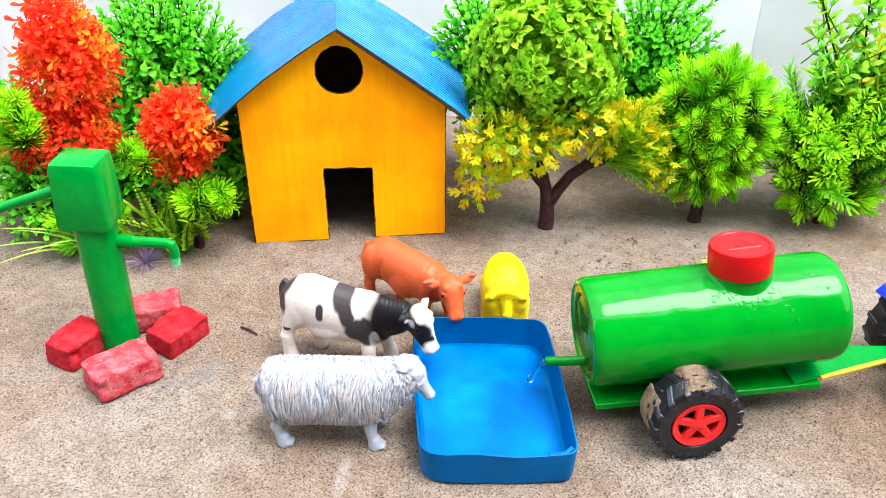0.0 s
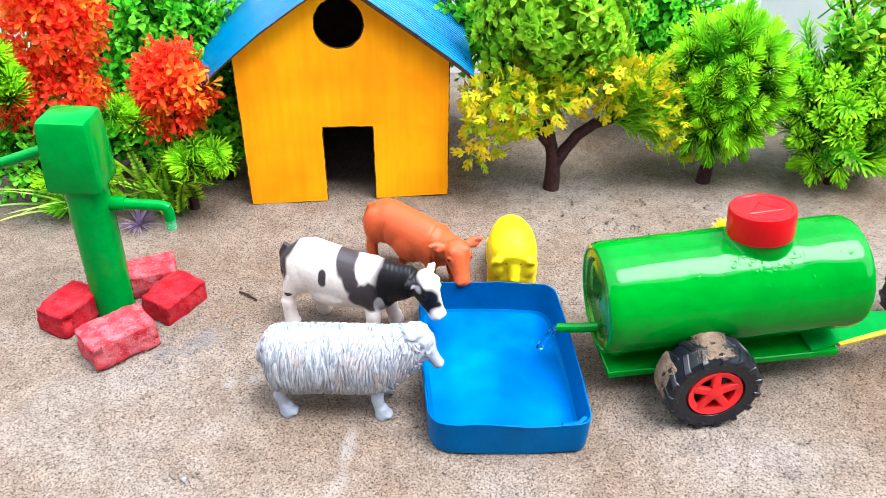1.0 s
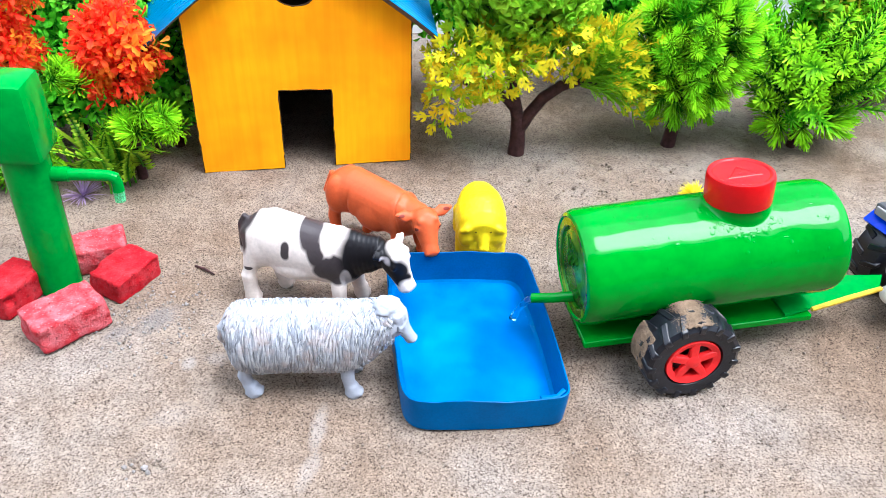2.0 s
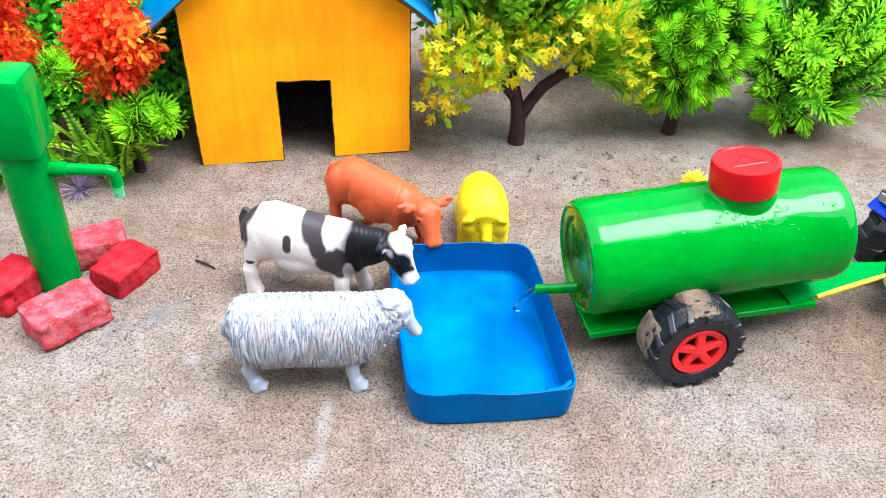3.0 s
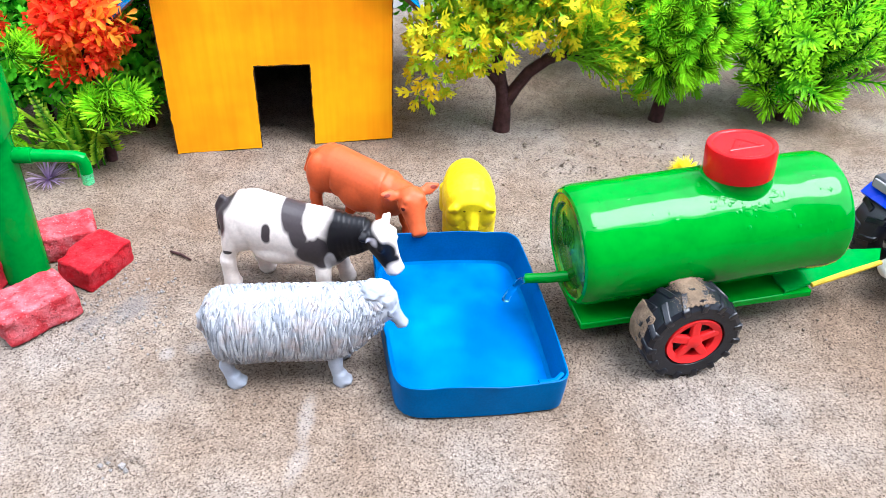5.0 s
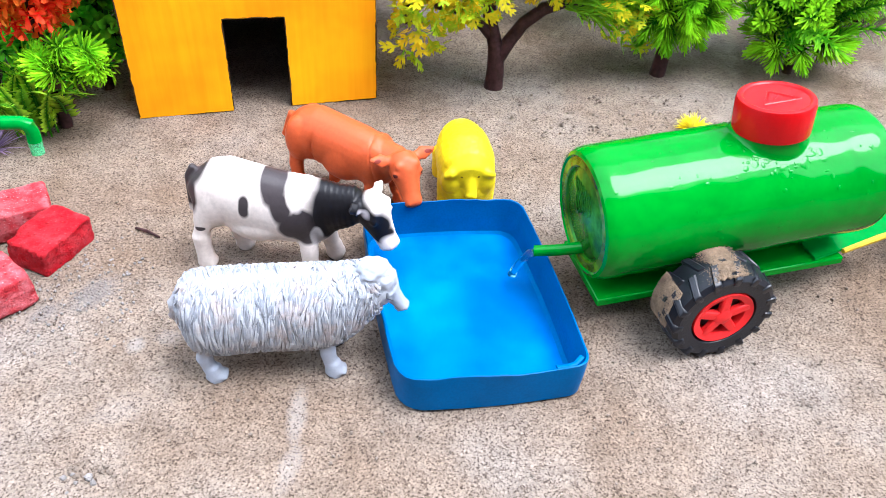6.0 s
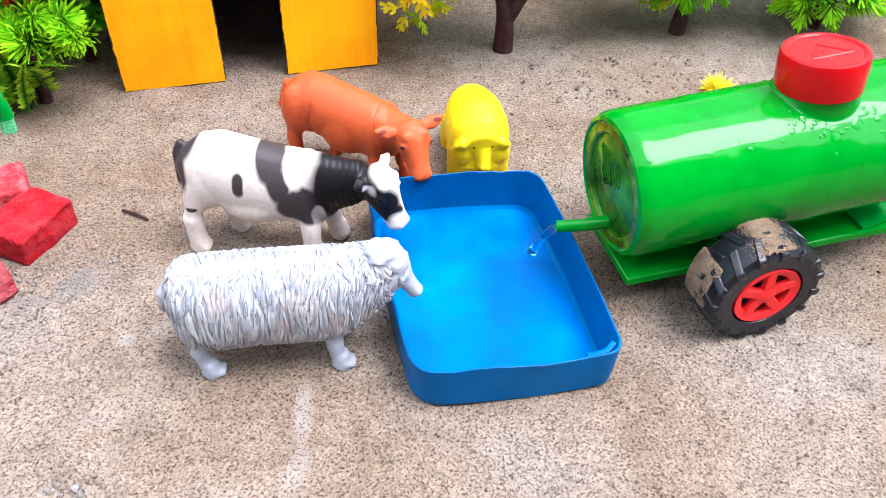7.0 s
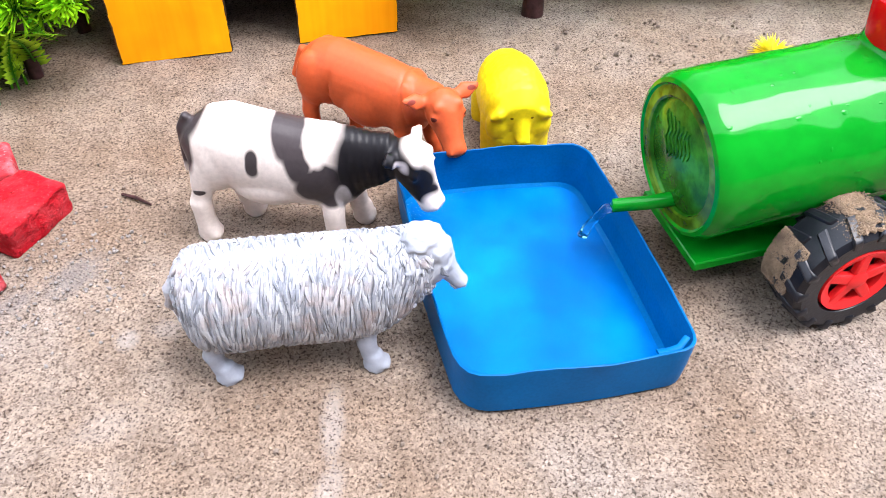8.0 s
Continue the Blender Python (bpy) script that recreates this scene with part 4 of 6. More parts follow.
def wool_lock(bm, x, q, reach, width, rnd, side):
    """One tapering lock that hangs down the trunk from (x, q), a little wavy, its tip standing off."""
    rows = []
    sway, wave = rnd.uniform(-0.0012, 0.0012), rnd.uniform(3.0, 6.0)
    back = -0.0008 + 0.0050 * noise.noise((x * 150, q * 1.2, 4.0)) + rnd.uniform(-0.0012, 0.0008)
    turn = -reach / 0.019 if side > 0 else reach / 0.019
    for k in range(7):
        t = k / 6
        lift = -0.0004 + 0.0010 * math.sin(math.pi * min(1, t * 1.1)) + 0.0006 * t * t
        p = fleece_at(x + back * t + sway * math.sin(t * wave), q + turn * t, lift)
        w = width * (0.7, 1.0, 1.05, 1.0, 0.85, 0.55, 0.14)[k]
        rows.append((*p, w, w * 0.95))
    n = fleece_at(x, q + turn * 0.5, 0.01) - fleece_at(x, q + turn * 0.5)
    loft(bm, rows, 6, tuple(n))


def sheep(m):
    bm = bmesh.new()
    rnd = strewn(17)
    loft(bm, [(-0.002, 0, 0.036, 0.010, 0.014), (0.022, 0, 0.0350, 0.0125, 0.0165), (0.050, 0, 0.0358, 0.0120, 0.0165), (0.060, 0, 0.040, 0.0090, 0.012)], 24)
    loft(bm, [(0.056, 0, 0.042, 0.0100, 0.0120), (0.064, -0.0005, 0.0465, 0.0088, 0.0115), (0.0705, -0.001, 0.0495, 0.0072, 0.0095)], 18)
    at, n, w = (0.0708, -0.001, 0.0535), 0.0212, 0.0065
    head(bm, at, -14, 52, n, w, (0.0070, 0.0036, 0.0058), 0.78)
    ball(bm, (0.0700, -0.001, 0.0575), (0.0076, 0.0072, 0.0058))
    ball(bm, (0.0738, -0.002, 0.0540), (0.0060, 0.0070, 0.0058))
    for s in (-1, 1):
        ball(bm, (0.0725, -0.001 + s * 0.0052, 0.0470), (0.0050, 0.0036, 0.0062))
    for hip, knee, hoof, r0 in (((0.000, -0.009, 0.030), (-0.0030, -0.0092, 0.0135), (0.0000, -0.010, 0), 0.0055), ((-0.001, 0.009, 0.030), (-0.003, 0.0088, 0.0135), (-0.001, 0.009, 0), 0.007),
                                ((0.050, -0.009, 0.030), (0.0495, -0.0092, 0.0135), (0.0515, -0.010, 0), 0.0052), ((0.049, 0.009, 0.030), (0.049, 0.0088, 0.0135), (0.0505, 0.009, 0), 0.006)):
        legs(bm, [(hip, knee, hoof, r0, 0.0034, 0.0044)])
        loft(bm, [(hoof[0] - 0.0030, hoof[1], 0.0026, 0.0034, 0.0026), (hoof[0] + 0.0015, hoof[1], 0.0027, 0.0042, 0.0028), (hoof[0] + 0.0056, hoof[1], 0.0018, 0.0036, 0.0018)], 14)
    bm = fused(bm, 0.0008, 4)
    for v in bm.verts:  # tight curls on the crown of the head
        near = max(0.0, 1 - (v.co - Vector((0.0705, -0.001, 0.0550))).length / 0.014)
        v.co += v.normal * min(1.0, near * 2.5) * 0.0011 * noise.noise(v.co * 420)
    face = Matrix.Translation(at) @ pose(0, 0, 0, 0, 0, -14) @ pose(0, 0, 0, 0, 52, 0)
    back = face.inverted()
    for f in bm.faces:
        c = f.calc_center_median()
        f.material_index = 1 if c.z < 0.016 or (back @ c).x > 0.5 * n else 3
    # sleepy eyes, nostrils and the mouth line
    start = len(bm.faces)
    for s in (-1, 1):
        rod(bm, [face @ Vector(p) for p in ((0.28 * n, s * w * 1.00, 0.52 * w), (0.38 * n, s * w * 1.08, 0.34 * w), (0.50 * n, s * w * 0.96, 0.38 * w))], [0.0004, 0.0009, 0.0004], 6)
        rod(bm, [face @ Vector(p) for p in ((0.965 * n, s * w * 0.42, 0.10 * w), (0.995 * n, s * w * 0.28, 0.20 * w))], [0.0004, 0.0005], 6)
        rod(bm, [face @ Vector(p) for p in ((0.80 * n, s * w * 0.50, -0.32 * w), (0.92 * n, s * w * 0.51, -0.28 * w), (1.0 * n, s * w * 0.24, -0.26 * w))], [0.0003, 0.0004, 0.0003], 6)
    bm.faces.ensure_lookup_table()
    for f in bm.faces[start:]:
        f.material_index = 2
    # the trunk under the wool, with fine curls along the back
    along, around = 150, 96
    rings = []
    for i in range(along + 1):
        x = -0.0115 + 0.0850 * i / along
        ring = []
        for k in range(around):
            q = 2 * math.pi * k / around
            top = max(0.0, min(1.0, (math.sin(q) - 0.35) / 0.4))
            curl = noise.noise((x * 420, math.cos(q) * 6.5, 2.0)) * 0.6 + noise.noise((x * 230, math.cos(q) * 3.5, 7.0))
            ring.append(bm.verts.new(fleece_at(x, q, 0.0004 + 0.0009 * top * curl)))
        rings.append(ring)
    for a, b in zip(rings, rings[1:]):
        for k in range(around):
            bm.faces.new((a[k], a[(k + 1) % around], b[(k + 1) % around], b[k])).material_index = 4
    bm.faces.new(rings[0])
    bm.faces.new(rings[-1])
    # wavy locks in rows that overlap like thatch, the lowest row first
    wool = bmesh.new()
    for side in (-1, 1):
        for high, reach in ((-36, 0.0070), (-22, 0.0110), (-4, 0.0160), (16, 0.0185), (36, 0.0190), (54, 0.0160), (70, 0.0120), (84, 0.0080)):
            x = -0.0108 + rnd.uniform(0, 0.001)
            while x < 0.0730:
                near_neck = max(0.0, (x - 0.056) / 0.016)
                q = radians(high + rnd.uniform(-9, 9))
                wool_lock(wool, x, q if side > 0 else math.pi - q, reach * rnd.uniform(0.7, 1.2) * (1 - 0.45 * near_neck), rnd.uniform(0.00042, 0.00090), rnd, side)
                x += rnd.uniform(0.0006, 0.0011)
    rod(wool, [(-0.0095, 0, 0.046), (-0.0125, -0.0006, 0.041), (-0.0135, -0.0010, 0.034), (-0.0122, -0.0010, 0.029)], [0.0026, 0.0030, 0.0026, 0.0010], 10)
    for f in wool.faces:
        f.material_index = 0
    tmp = bpy.data.meshes.new("wool")
    bmesh.ops.recalc_face_normals(wool, faces=wool.faces[:])
    wool.to_mesh(tmp)
    wool.free()
    bm.from_mesh(tmp)
    bpy.data.meshes.remove(tmp)
    return solo("toy_sheep", bm, [WOOL, HOOF, WOOL_GROOVE, WOOL_TOP, WOOL_WASH], m, "white and grey shaggy plastic toy sheep standing at the tray", "toy sheep", "toy animals")


sheep(pose(-0.0810, 0.3857, 0, 0, 0, -2.8) @ Matrix.Diagonal((0.995, 0.97, 0.905, 1)))


def cow(m):
    bm = bmesh.new()
    loft(bm, [(-0.0005, 0, 0.046, 0.006, 0.007), (0.003, 0, 0.0435, 0.0105, 0.0130), (0.012, 0, 0.0405, 0.0130, 0.0175), (0.026, 0, 0.0360, 0.0137, 0.0185), (0.040, 0, 0.0335, 0.0137, 0.0180), (0.052, 0, 0.0325, 0.0128, 0.0178), (0.061, 0, 0.0325, 0.0105, 0.0160), (0.067, 0, 0.033, 0.006, 0.010)], 24)
    loft(bm, [(0.050, 0, 0.0355, 0.0108, 0.0150), (0.062, 0, 0.0355, 0.0098, 0.0142), (0.072, -0.001, 0.0375, 0.0080, 0.0112), (0.0800, -0.0015, 0.0405, 0.0066, 0.0085)], 18)
    head(bm, (0.0822, -0.001, 0.0435), -24, 58, 0.0275, 0.0084, (0.0090, 0.0038, 0.0000))
    rod(bm, [(0.000, 0, 0.052), (-0.004, 0, 0.046), (-0.0045, 0, 0.036), (-0.0040, 0, 0.027)], [0.0022, 0.0017, 0.0015, 0.0022], 10)
    legs(bm, [((0.006, -0.0055, 0.034), (0.001, -0.0085, 0.018), (0.0015, -0.0085, 0), 0.0072, 0.0043, 0.0046), ((0.010, 0.0055, 0.034), (0.012, 0.0085, 0.018), (0.0160, 0.0085, 0), 0.0072, 0.0043, 0.0046),
              ((0.054, -0.0050, 0.029), (0.0545, -0.0078, 0.016), (0.0545, -0.0078, 0), 0.0064, 0.0042, 0.0046), ((0.056, 0.0050, 0.029), (0.061, 0.0078, 0.016), (0.0635, 0.0078, 0), 0.0064, 0.0042, 0.0046)])
    for hx, hy in ((0.0015, -0.0085), (0.0160, 0.0085), (0.0545, -0.0078), (0.0635, 0.0078)):
        loft(bm, [(hx - 0.0036, hy, 0.0030, 0.0036, 0.0030), (hx + 0.0010, hy, 0.0032, 0.0046, 0.0032), (hx + 0.0052, hy, 0.0020, 0.0042, 0.0020)], 14)
    for s in (-1, 1):
        ball(bm, (0.0095, s * 0.0066, 0.0360), (0.0085, 0.0066, 0.0130))
        ball(bm, (0.0530, s * 0.0060, 0.0340), (0.0085, 0.0066, 0.0140))
        ball(bm, (0.0300, s * 0.0060, 0.0265), (0.0160, 0.0075, 0.0090))
    bm = fused(bm, 0.0009, 8)
    for v in bm.verts:
        if 0.058 < v.co.x < 0.080 and v.co.z > 0.024:
            v.co += v.normal * 0.00018 * math.sin(v.co.x * 2300 + v.co.z * 300) * min(1, (v.co.x - 0.058) / 0.006)
    black, grey, white = (0.006, 0.005, 0.006), (0.045, 0.036, 0.037), (0.64, 0.555, 0.495)
    spots = [((-0.001, 0, 0.055), (0.010, 0.02, 0.0125), grey), ((-0.0035, 0, 0.042), (0.0080, 0.02, 0.0140), grey), ((0.0255, -0.0125, 0.040), (0.0030, 0.010, 0.0062), grey), ((0.002, -0.010, 0.0245), (0.0028, 0.010, 0.0016), grey),
             ((0.0392, 0, 0.0500), (0.0070, 0.03, 0.0105), grey), ((0.0425, 0, 0.0400), (0.0062, 0.03, 0.0098), grey), ((0.0470, 0, 0.0310), (0.0075, 0.03, 0.0080), grey), ((0.0550, 0, 0.0280), (0.0100, 0.03, 0.0085), grey), ((0.0530, 0, 0.0350), (0.0080, 0.03, 0.0068), grey), ((0.0705, 0, 0.037), (0.0178, 0.03, 0.0225), black), ((0.0505, -0.012, 0.0480), (0.0058, 0.014, 0.0112), white), ((0.0590, -0.012, 0.0250), (0.0036, 0.012, 0.0070), (0.34, 0.31, 0.30)), ((0.0600, -0.006, 0.0110), (0.0100, 0.014, 0.0085), white),
             ((0.0835, -0.0070, 0.0355), (0.0075, 0.0080, 0.0105), black), ((0.0880, -0.0085, 0.0335), (0.0075, 0.0062, 0.0100), black), ((0.0915, -0.0090, 0.0275), (0.0050, 0.0060, 0.0055), black), ((0.0925, 0.0010, 0.0400), (0.0055, 0.0062, 0.0120), white), ((0.0945, -0.005, 0.0225), (0.0060, 0.012, 0.0065), white), ((0.0830, -0.0125, 0.0405), (0.0040, 0.0045, 0.0045), (0.4, 0.36, 0.36)), ((0.0840, -0.002, 0.0530), (0.005, 0.012, 0.004), (0.42, 0.40, 0.40))]
    return solo("toy_cow", bm, hide_patches("cow_hide", white, spots, 0.006), m, "white plastic toy cow with black patches at the tray", "toy cow", "toy animals")


cow(pose(-0.0900, 0.4600, 0, 0, 0, -13.2) @ Matrix.Diagonal((1.0, 1.0, 1.05, 1)))


def brown_cow(m):
    bm = bmesh.new()
    loft(bm, [(-0.0175, 0, 0.0385, 0.006, 0.008), (-0.013, 0, 0.0365, 0.0110, 0.0130), (-0.003, 0, 0.0345, 0.0135, 0.0165), (0.010, 0, 0.0330, 0.0130, 0.0160), (0.024, 0, 0.0308, 0.0132, 0.0160), (0.036, 0, 0.0285, 0.0120, 0.0155), (0.044, 0, 0.0290, 0.0085, 0.0115)], 24)
    loft(bm, [(0.032, 0, 0.0305, 0.0110, 0.0130), (0.043, -0.0005, 0.0320, 0.0092, 0.0105), (0.0515, -0.002, 0.0345, 0.0072, 0.0080)], 18)
    head(bm, (0.0520, -0.003, 0.0385), -40, 47, 0.0270, 0.0084, (0.0125, 0.0044, -0.0025))
    rod(bm, [(-0.018, 0, 0.043), (-0.0210, 0, 0.036), (-0.0222, -0.001, 0.0275)], [0.0022, 0.0020, 0.0032], 10)
    legs(bm, [((-0.010, -0.0055, 0.032), (-0.012, -0.0082, 0.016), (-0.010, -0.0085, 0), 0.0070, 0.0038, 0.0042), ((-0.006, 0.0055, 0.032), (-0.002, 0.0082, 0.016), (0.002, 0.0085, 0), 0.0070, 0.0038, 0.0042),
              ((0.036, -0.0050, 0.026), (0.036, -0.0078, 0.014), (0.037, -0.0078, 0), 0.0060, 0.0036, 0.0042), ((0.040, 0.0050, 0.026), (0.042, 0.0078, 0.014), (0.0450, 0.0078, 0), 0.0060, 0.0036, 0.0042)])
    for s in (-1, 1):
        ball(bm, (-0.0090, s * 0.0078, 0.0330), (0.0082, 0.0072, 0.0140))
        ball(bm, (0.0175, s * 0.0046, 0.0275), (0.0150, 0.0098, 0.0140))
        ball(bm, (0.0360, s * 0.0060, 0.0290), (0.0080, 0.0066, 0.0140))
    bm = fused(bm, 0.0009, 7)
    for v in bm.verts:
        flank = abs(v.co.x - 0.0010 - (v.co.z - 0.03) * 0.12)  # hollow between the haunch and the belly
        if flank < 0.0030 and abs(v.co.y) > 0.005 and v.co.z < 0.043:
            v.co -= v.normal * 0.0016 * (1 - flank / 0.0030) ** 1.5 * min(1.0, (0.043 - v.co.z) / 0.008)
        crease = abs(v.co.x - 0.0385 + (v.co.z - 0.03) * 0.25)
        if crease < 0.0009 and v.co.z > 0.012:
            v.co -= v.normal * 0.0007 * (1 - crease / 0.0009)
    n, w = 0.0270, 0.0084
    face = Matrix.Translation((0.0520, -0.003, 0.0385)) @ pose(0, 0, 0, 0, 0, -40) @ pose(0, 0, 0, 0, 47, 0)
    dark, dim, spots = (0.07, 0.010, 0.008), (0.17, 0.024, 0.014), []
    for s in (-1, 1):
        spots += [(tuple(face @ Vector((0.38 * n, s * 0.90 * w, 0.50 * w))), (0.0017, 0.0017, 0.0011), dark), (tuple(face @ Vector((0.99 * n, s * 0.36 * w, 0.24 * w))), (0.0011, 0.0011, 0.0011), dark)]
        spots += [(tuple(face @ Vector((0.02 * n, s * (0.7 * w + 0.0085), 0.0025))), (0.0024, 0.0024, 0.0011), dim), (tuple(face @ Vector((0.00 * n, s * (0.7 * w + 0.0020), 0.0048))), (0.0026, 0.0026, 0.0022), dark), (tuple(face @ Vector((1.0 * n, s * 0.2 * w, -0.32 * w))), (0.0026, 0.0026, 0.0009), dim)]
    hide = hide_patches("terracotta_plastic", (0.49, 0.080, 0.022), spots, 0.0010)
    return solo("toy_cow", bm, hide, m, "reddish brown plastic toy cow bending to the tray", "toy cow", "toy animals")


brown_cow(pose(-0.0300, 0.5160, 0, 0, 0, -34))


def yellow_sheep(m):
    """Faces along -y."""
    bm = bmesh.new()
    loft(bm, [(0, 0.032, 0.018, 0.008, 0.011), (0, 0.026, 0.0195, 0.0135, 0.0165), (0, 0.014, 0.0212, 0.0160, 0.0200), (0, 0.002, 0.0217, 0.0166, 0.0202), (0, -0.006, 0.0205, 0.0155, 0.0180), (0, -0.012, 0.0185, 0.0115, 0.0130)], 24)
    head(bm, (0.0, -0.0085, 0.0270), -84, 56, 0.0185, 0.0052, (0.0098, 0.0046, 0.0030))
    ball(bm, (0.0, -0.0070, 0.0285), (0.0100, 0.0070, 0.0056))
    for s in (-1, 1):
        ball(bm, (s * 0.0090, -0.0100, 0.0180), (0.0066, 0.0052, 0.0092))
        rod(bm, [(s * 0.0065, -0.0120, 0.0270), (s * 0.0105, -0.0138, 0.0256), (s * 0.0145, -0.0135, 0.0238)], [0.0024, 0.0030, 0.0014], 10)
    for s in (-1, 1):
        rod(bm, [(s * 0.010, -0.003, 0.018), (s * 0.0105, -0.004, 0.008), (s * 0.0105, -0.005, 0)], [0.0070, 0.0062, 0.0060], 12)
        rod(bm, [(s * 0.010, 0.022, 0.018), (s * 0.0105, 0.022, 0.008), (s * 0.0105, 0.022, 0)], [0.0070, 0.0062, 0.0060], 12)
    ball(bm, (0, -0.007, 0.010), (0.0155, 0.0085, 0.012))
    bm = fused(bm, 0.0010, 4)
    for v in bm.verts:
        if v.co.y > -0.010 or v.co.z < 0.016:
            v.co += v.normal * 0.00035 * (noise.noise(v.co * 700) + 0.6 * noise.noise(v.co * 1200))
    eye = hide_patches("yellow_toy_paint", (0.72, 0.55, 0.003), [((s * 0.0046, -0.0143, 0.0245), (0.0009, 0.003, 0.0008), (0.15, 0.09, 0.0)) for s in (-1, 1)], 0.0008)
    return solo("toy_sheep", bm, eye, m, "bright yellow plastic toy sheep facing the tray", "toy sheep", "toy animals")


yellow_sheep(pose(0.0500, 0.4990, 0, 0, 0, -2) @ Matrix.Diagonal((1.0, 1.0, 0.955, 1)))


# ---- tractor, of which the rear shows ----
def tractor(m):
    root = thing("toy_tractor", m, "blue plastic toy tractor with black lugged tyres", "toy tractor")
    for y, rz in ((-0.030, 0), (0.030, 180)):
        wheel(root, "tyre", pose(0.022, y, 0.026, 0, 0, rz), 0.026, 0.020, 0.013, WHITE_PLASTIC, 13)
        bm = bmesh.new()
        rows = []
        s = 1 if y > 0 else -1
        for k in range(9):
            q = radians(40 + 98 * k / 8)
            rows.append([(0.022 + r * math.cos(q), yy, 0.027 + r * math.sin(q)) for r, yy in ((0.0268, s * 0.018), (0.0268, s * 0.041), (0.0308, s * 0.041), (0.0308, s * 0.018))])
        skin(bm, [[Vector(p) for p in r] for r in rows])
        part("fender", bm, TRACTOR_BLUE, root)
    bm = bmesh.new()
    block(bm, 0.008, 0.105, -0.0145, 0.0145, 0.022, 0.056, 0.004, 2)
    block(bm, 0.045, 0.108, -0.0155, 0.0155, 0.045, 0.068, 0.005, 2)
    part("tractor_body", bm, TRACTOR_BLUE, root)
    for y in (-0.039, 0.021):
        bm = bmesh.new()
        block(bm, 0.002, 0.014, y, y + 0.018, 0.0525, 0.0600, 0.001, 1)
        box = part("tail_lamp_box", bm, GREY_PLASTIC, root)
        bm = bmesh.new()
        block(bm, 0.0005, 0.0025, y + 0.002, y + 0.016, 0.0535, 0.0588, 0.0004, 1)
        part("tail_lamp", bm, LENS_GREY, box)
    bm = bmesh.new()
    lathe(bm, [(0, 0.017), (0.007, 0.017), (0.008, 0.0185), (0.008, 0.0215), (0.007, 0.023), (0, 0.023)], 20, pose(-0.004, 0, 0))
    lathe(bm, [(0, 0.029), (0.0062, 0.029), (0.0070, 0.031), (0.0055, 0.034), (0, 0.0348)], 20, pose(-0.004, 0, 0))
    block(bm, -0.004, 0.010, -0.005, 0.005, 0.0175, 0.0335, 0.001, 1)
    part("hitch", bm, WHITE_PLASTIC, root)
    for y in (-0.024, 0.024):
        wheel(root, "front_tyre", pose(0.092, y, 0.016, 0, 0, 0 if y < 0 else 180), 0.016, 0.011, 0.008, WHITE_PLASTIC, 11)
    bm = bmesh.new()
    rod(bm, [(0.092, -0.026, 0.016), (0.092, 0.026, 0.016)], [0.002, 0.002], 8)
    rod(bm, [(0.022, -0.032, 0.028), (0.022, 0.032, 0.028)], [0.003, 0.003], 8)
    part("axle", bm, GREY_PLASTIC, root)
    return root


tractor(pose(0.2885, 0.4205, 0, 0, 0, 16))


# ---- plastic plants: sprigs are moulded once and set many times ----
def needle_sprig(seed, n=66, length=0.0146):
    """A domed tuft of blunt needles on a short twig: the young ones in the middle are pale."""
    rnd = strewn(seed)
    bm = bmesh.new()
    uv = bm.loops.layers.uv.new("leaf")
    for k in range(n):
        q = k * 2.39996
        s = (k + 0.5) / n
        lean = 1.40 * (1 - s) ** 0.6 + rnd.uniform(-0.1, 0.1)
        d = Vector((math.sin(lean) * math.cos(q), math.sin(lean) * math.sin(q), math.cos(lean)))
        base = Vector((0, 0, -0.012 + 0.012 * s))
        i0 = len(bm.faces)
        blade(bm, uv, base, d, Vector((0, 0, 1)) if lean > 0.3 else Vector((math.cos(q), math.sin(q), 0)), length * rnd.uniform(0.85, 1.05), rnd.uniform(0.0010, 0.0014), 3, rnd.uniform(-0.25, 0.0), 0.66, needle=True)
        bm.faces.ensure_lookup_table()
        # needle feet take the dark root colour, shade painted into the tuft
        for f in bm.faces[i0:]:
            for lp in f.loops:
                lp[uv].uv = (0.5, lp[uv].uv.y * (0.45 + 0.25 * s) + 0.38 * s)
    rod(bm, [(0, 0, -0.022), (0, 0, -0.004)], [0.0009, 0.0006], 5)
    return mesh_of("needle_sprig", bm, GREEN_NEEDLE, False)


def oval_sprig(seed, material, n=10, length=0.0098, width=0.0072):
    """A short stalk with round-ended leaves in pairs, crosswise."""
    rnd = strewn(seed)
    bm = bmesh.new()
    uv = bm.loops.layers.uv.new("leaf")
    for k in range(n):
        s = (k // 2) / max(1, n // 2 - 1)
        q = (k % 2) * math.pi + (k // 2) * 1.45 + rnd.uniform(-0.25, 0.25)
        lean = 1.30 - 0.75 * s + rnd.uniform(-0.2, 0.2)
        d = Vector((math.sin(lean) * math.cos(q), math.sin(lean) * math.sin(q), math.cos(lean)))
        blade(bm, uv, Vector((0, 0, -0.010 + 0.020 * s)), d, Vector((0, 0, 1)), length * rnd.uniform(0.8, 1.1) * (1 - 0.25 * s), width * rnd.uniform(0.85, 1.1) * (1 - 0.25 * s), 5, rnd.uniform(-0.1, 0.3), 0.66, 0.3)
    rod(bm, [(0, 0, -0.020), (0, 0, 0.010)], [0.0006, 0.0004], 5)
    return mesh_of("leaf_sprig", bm, material, False)


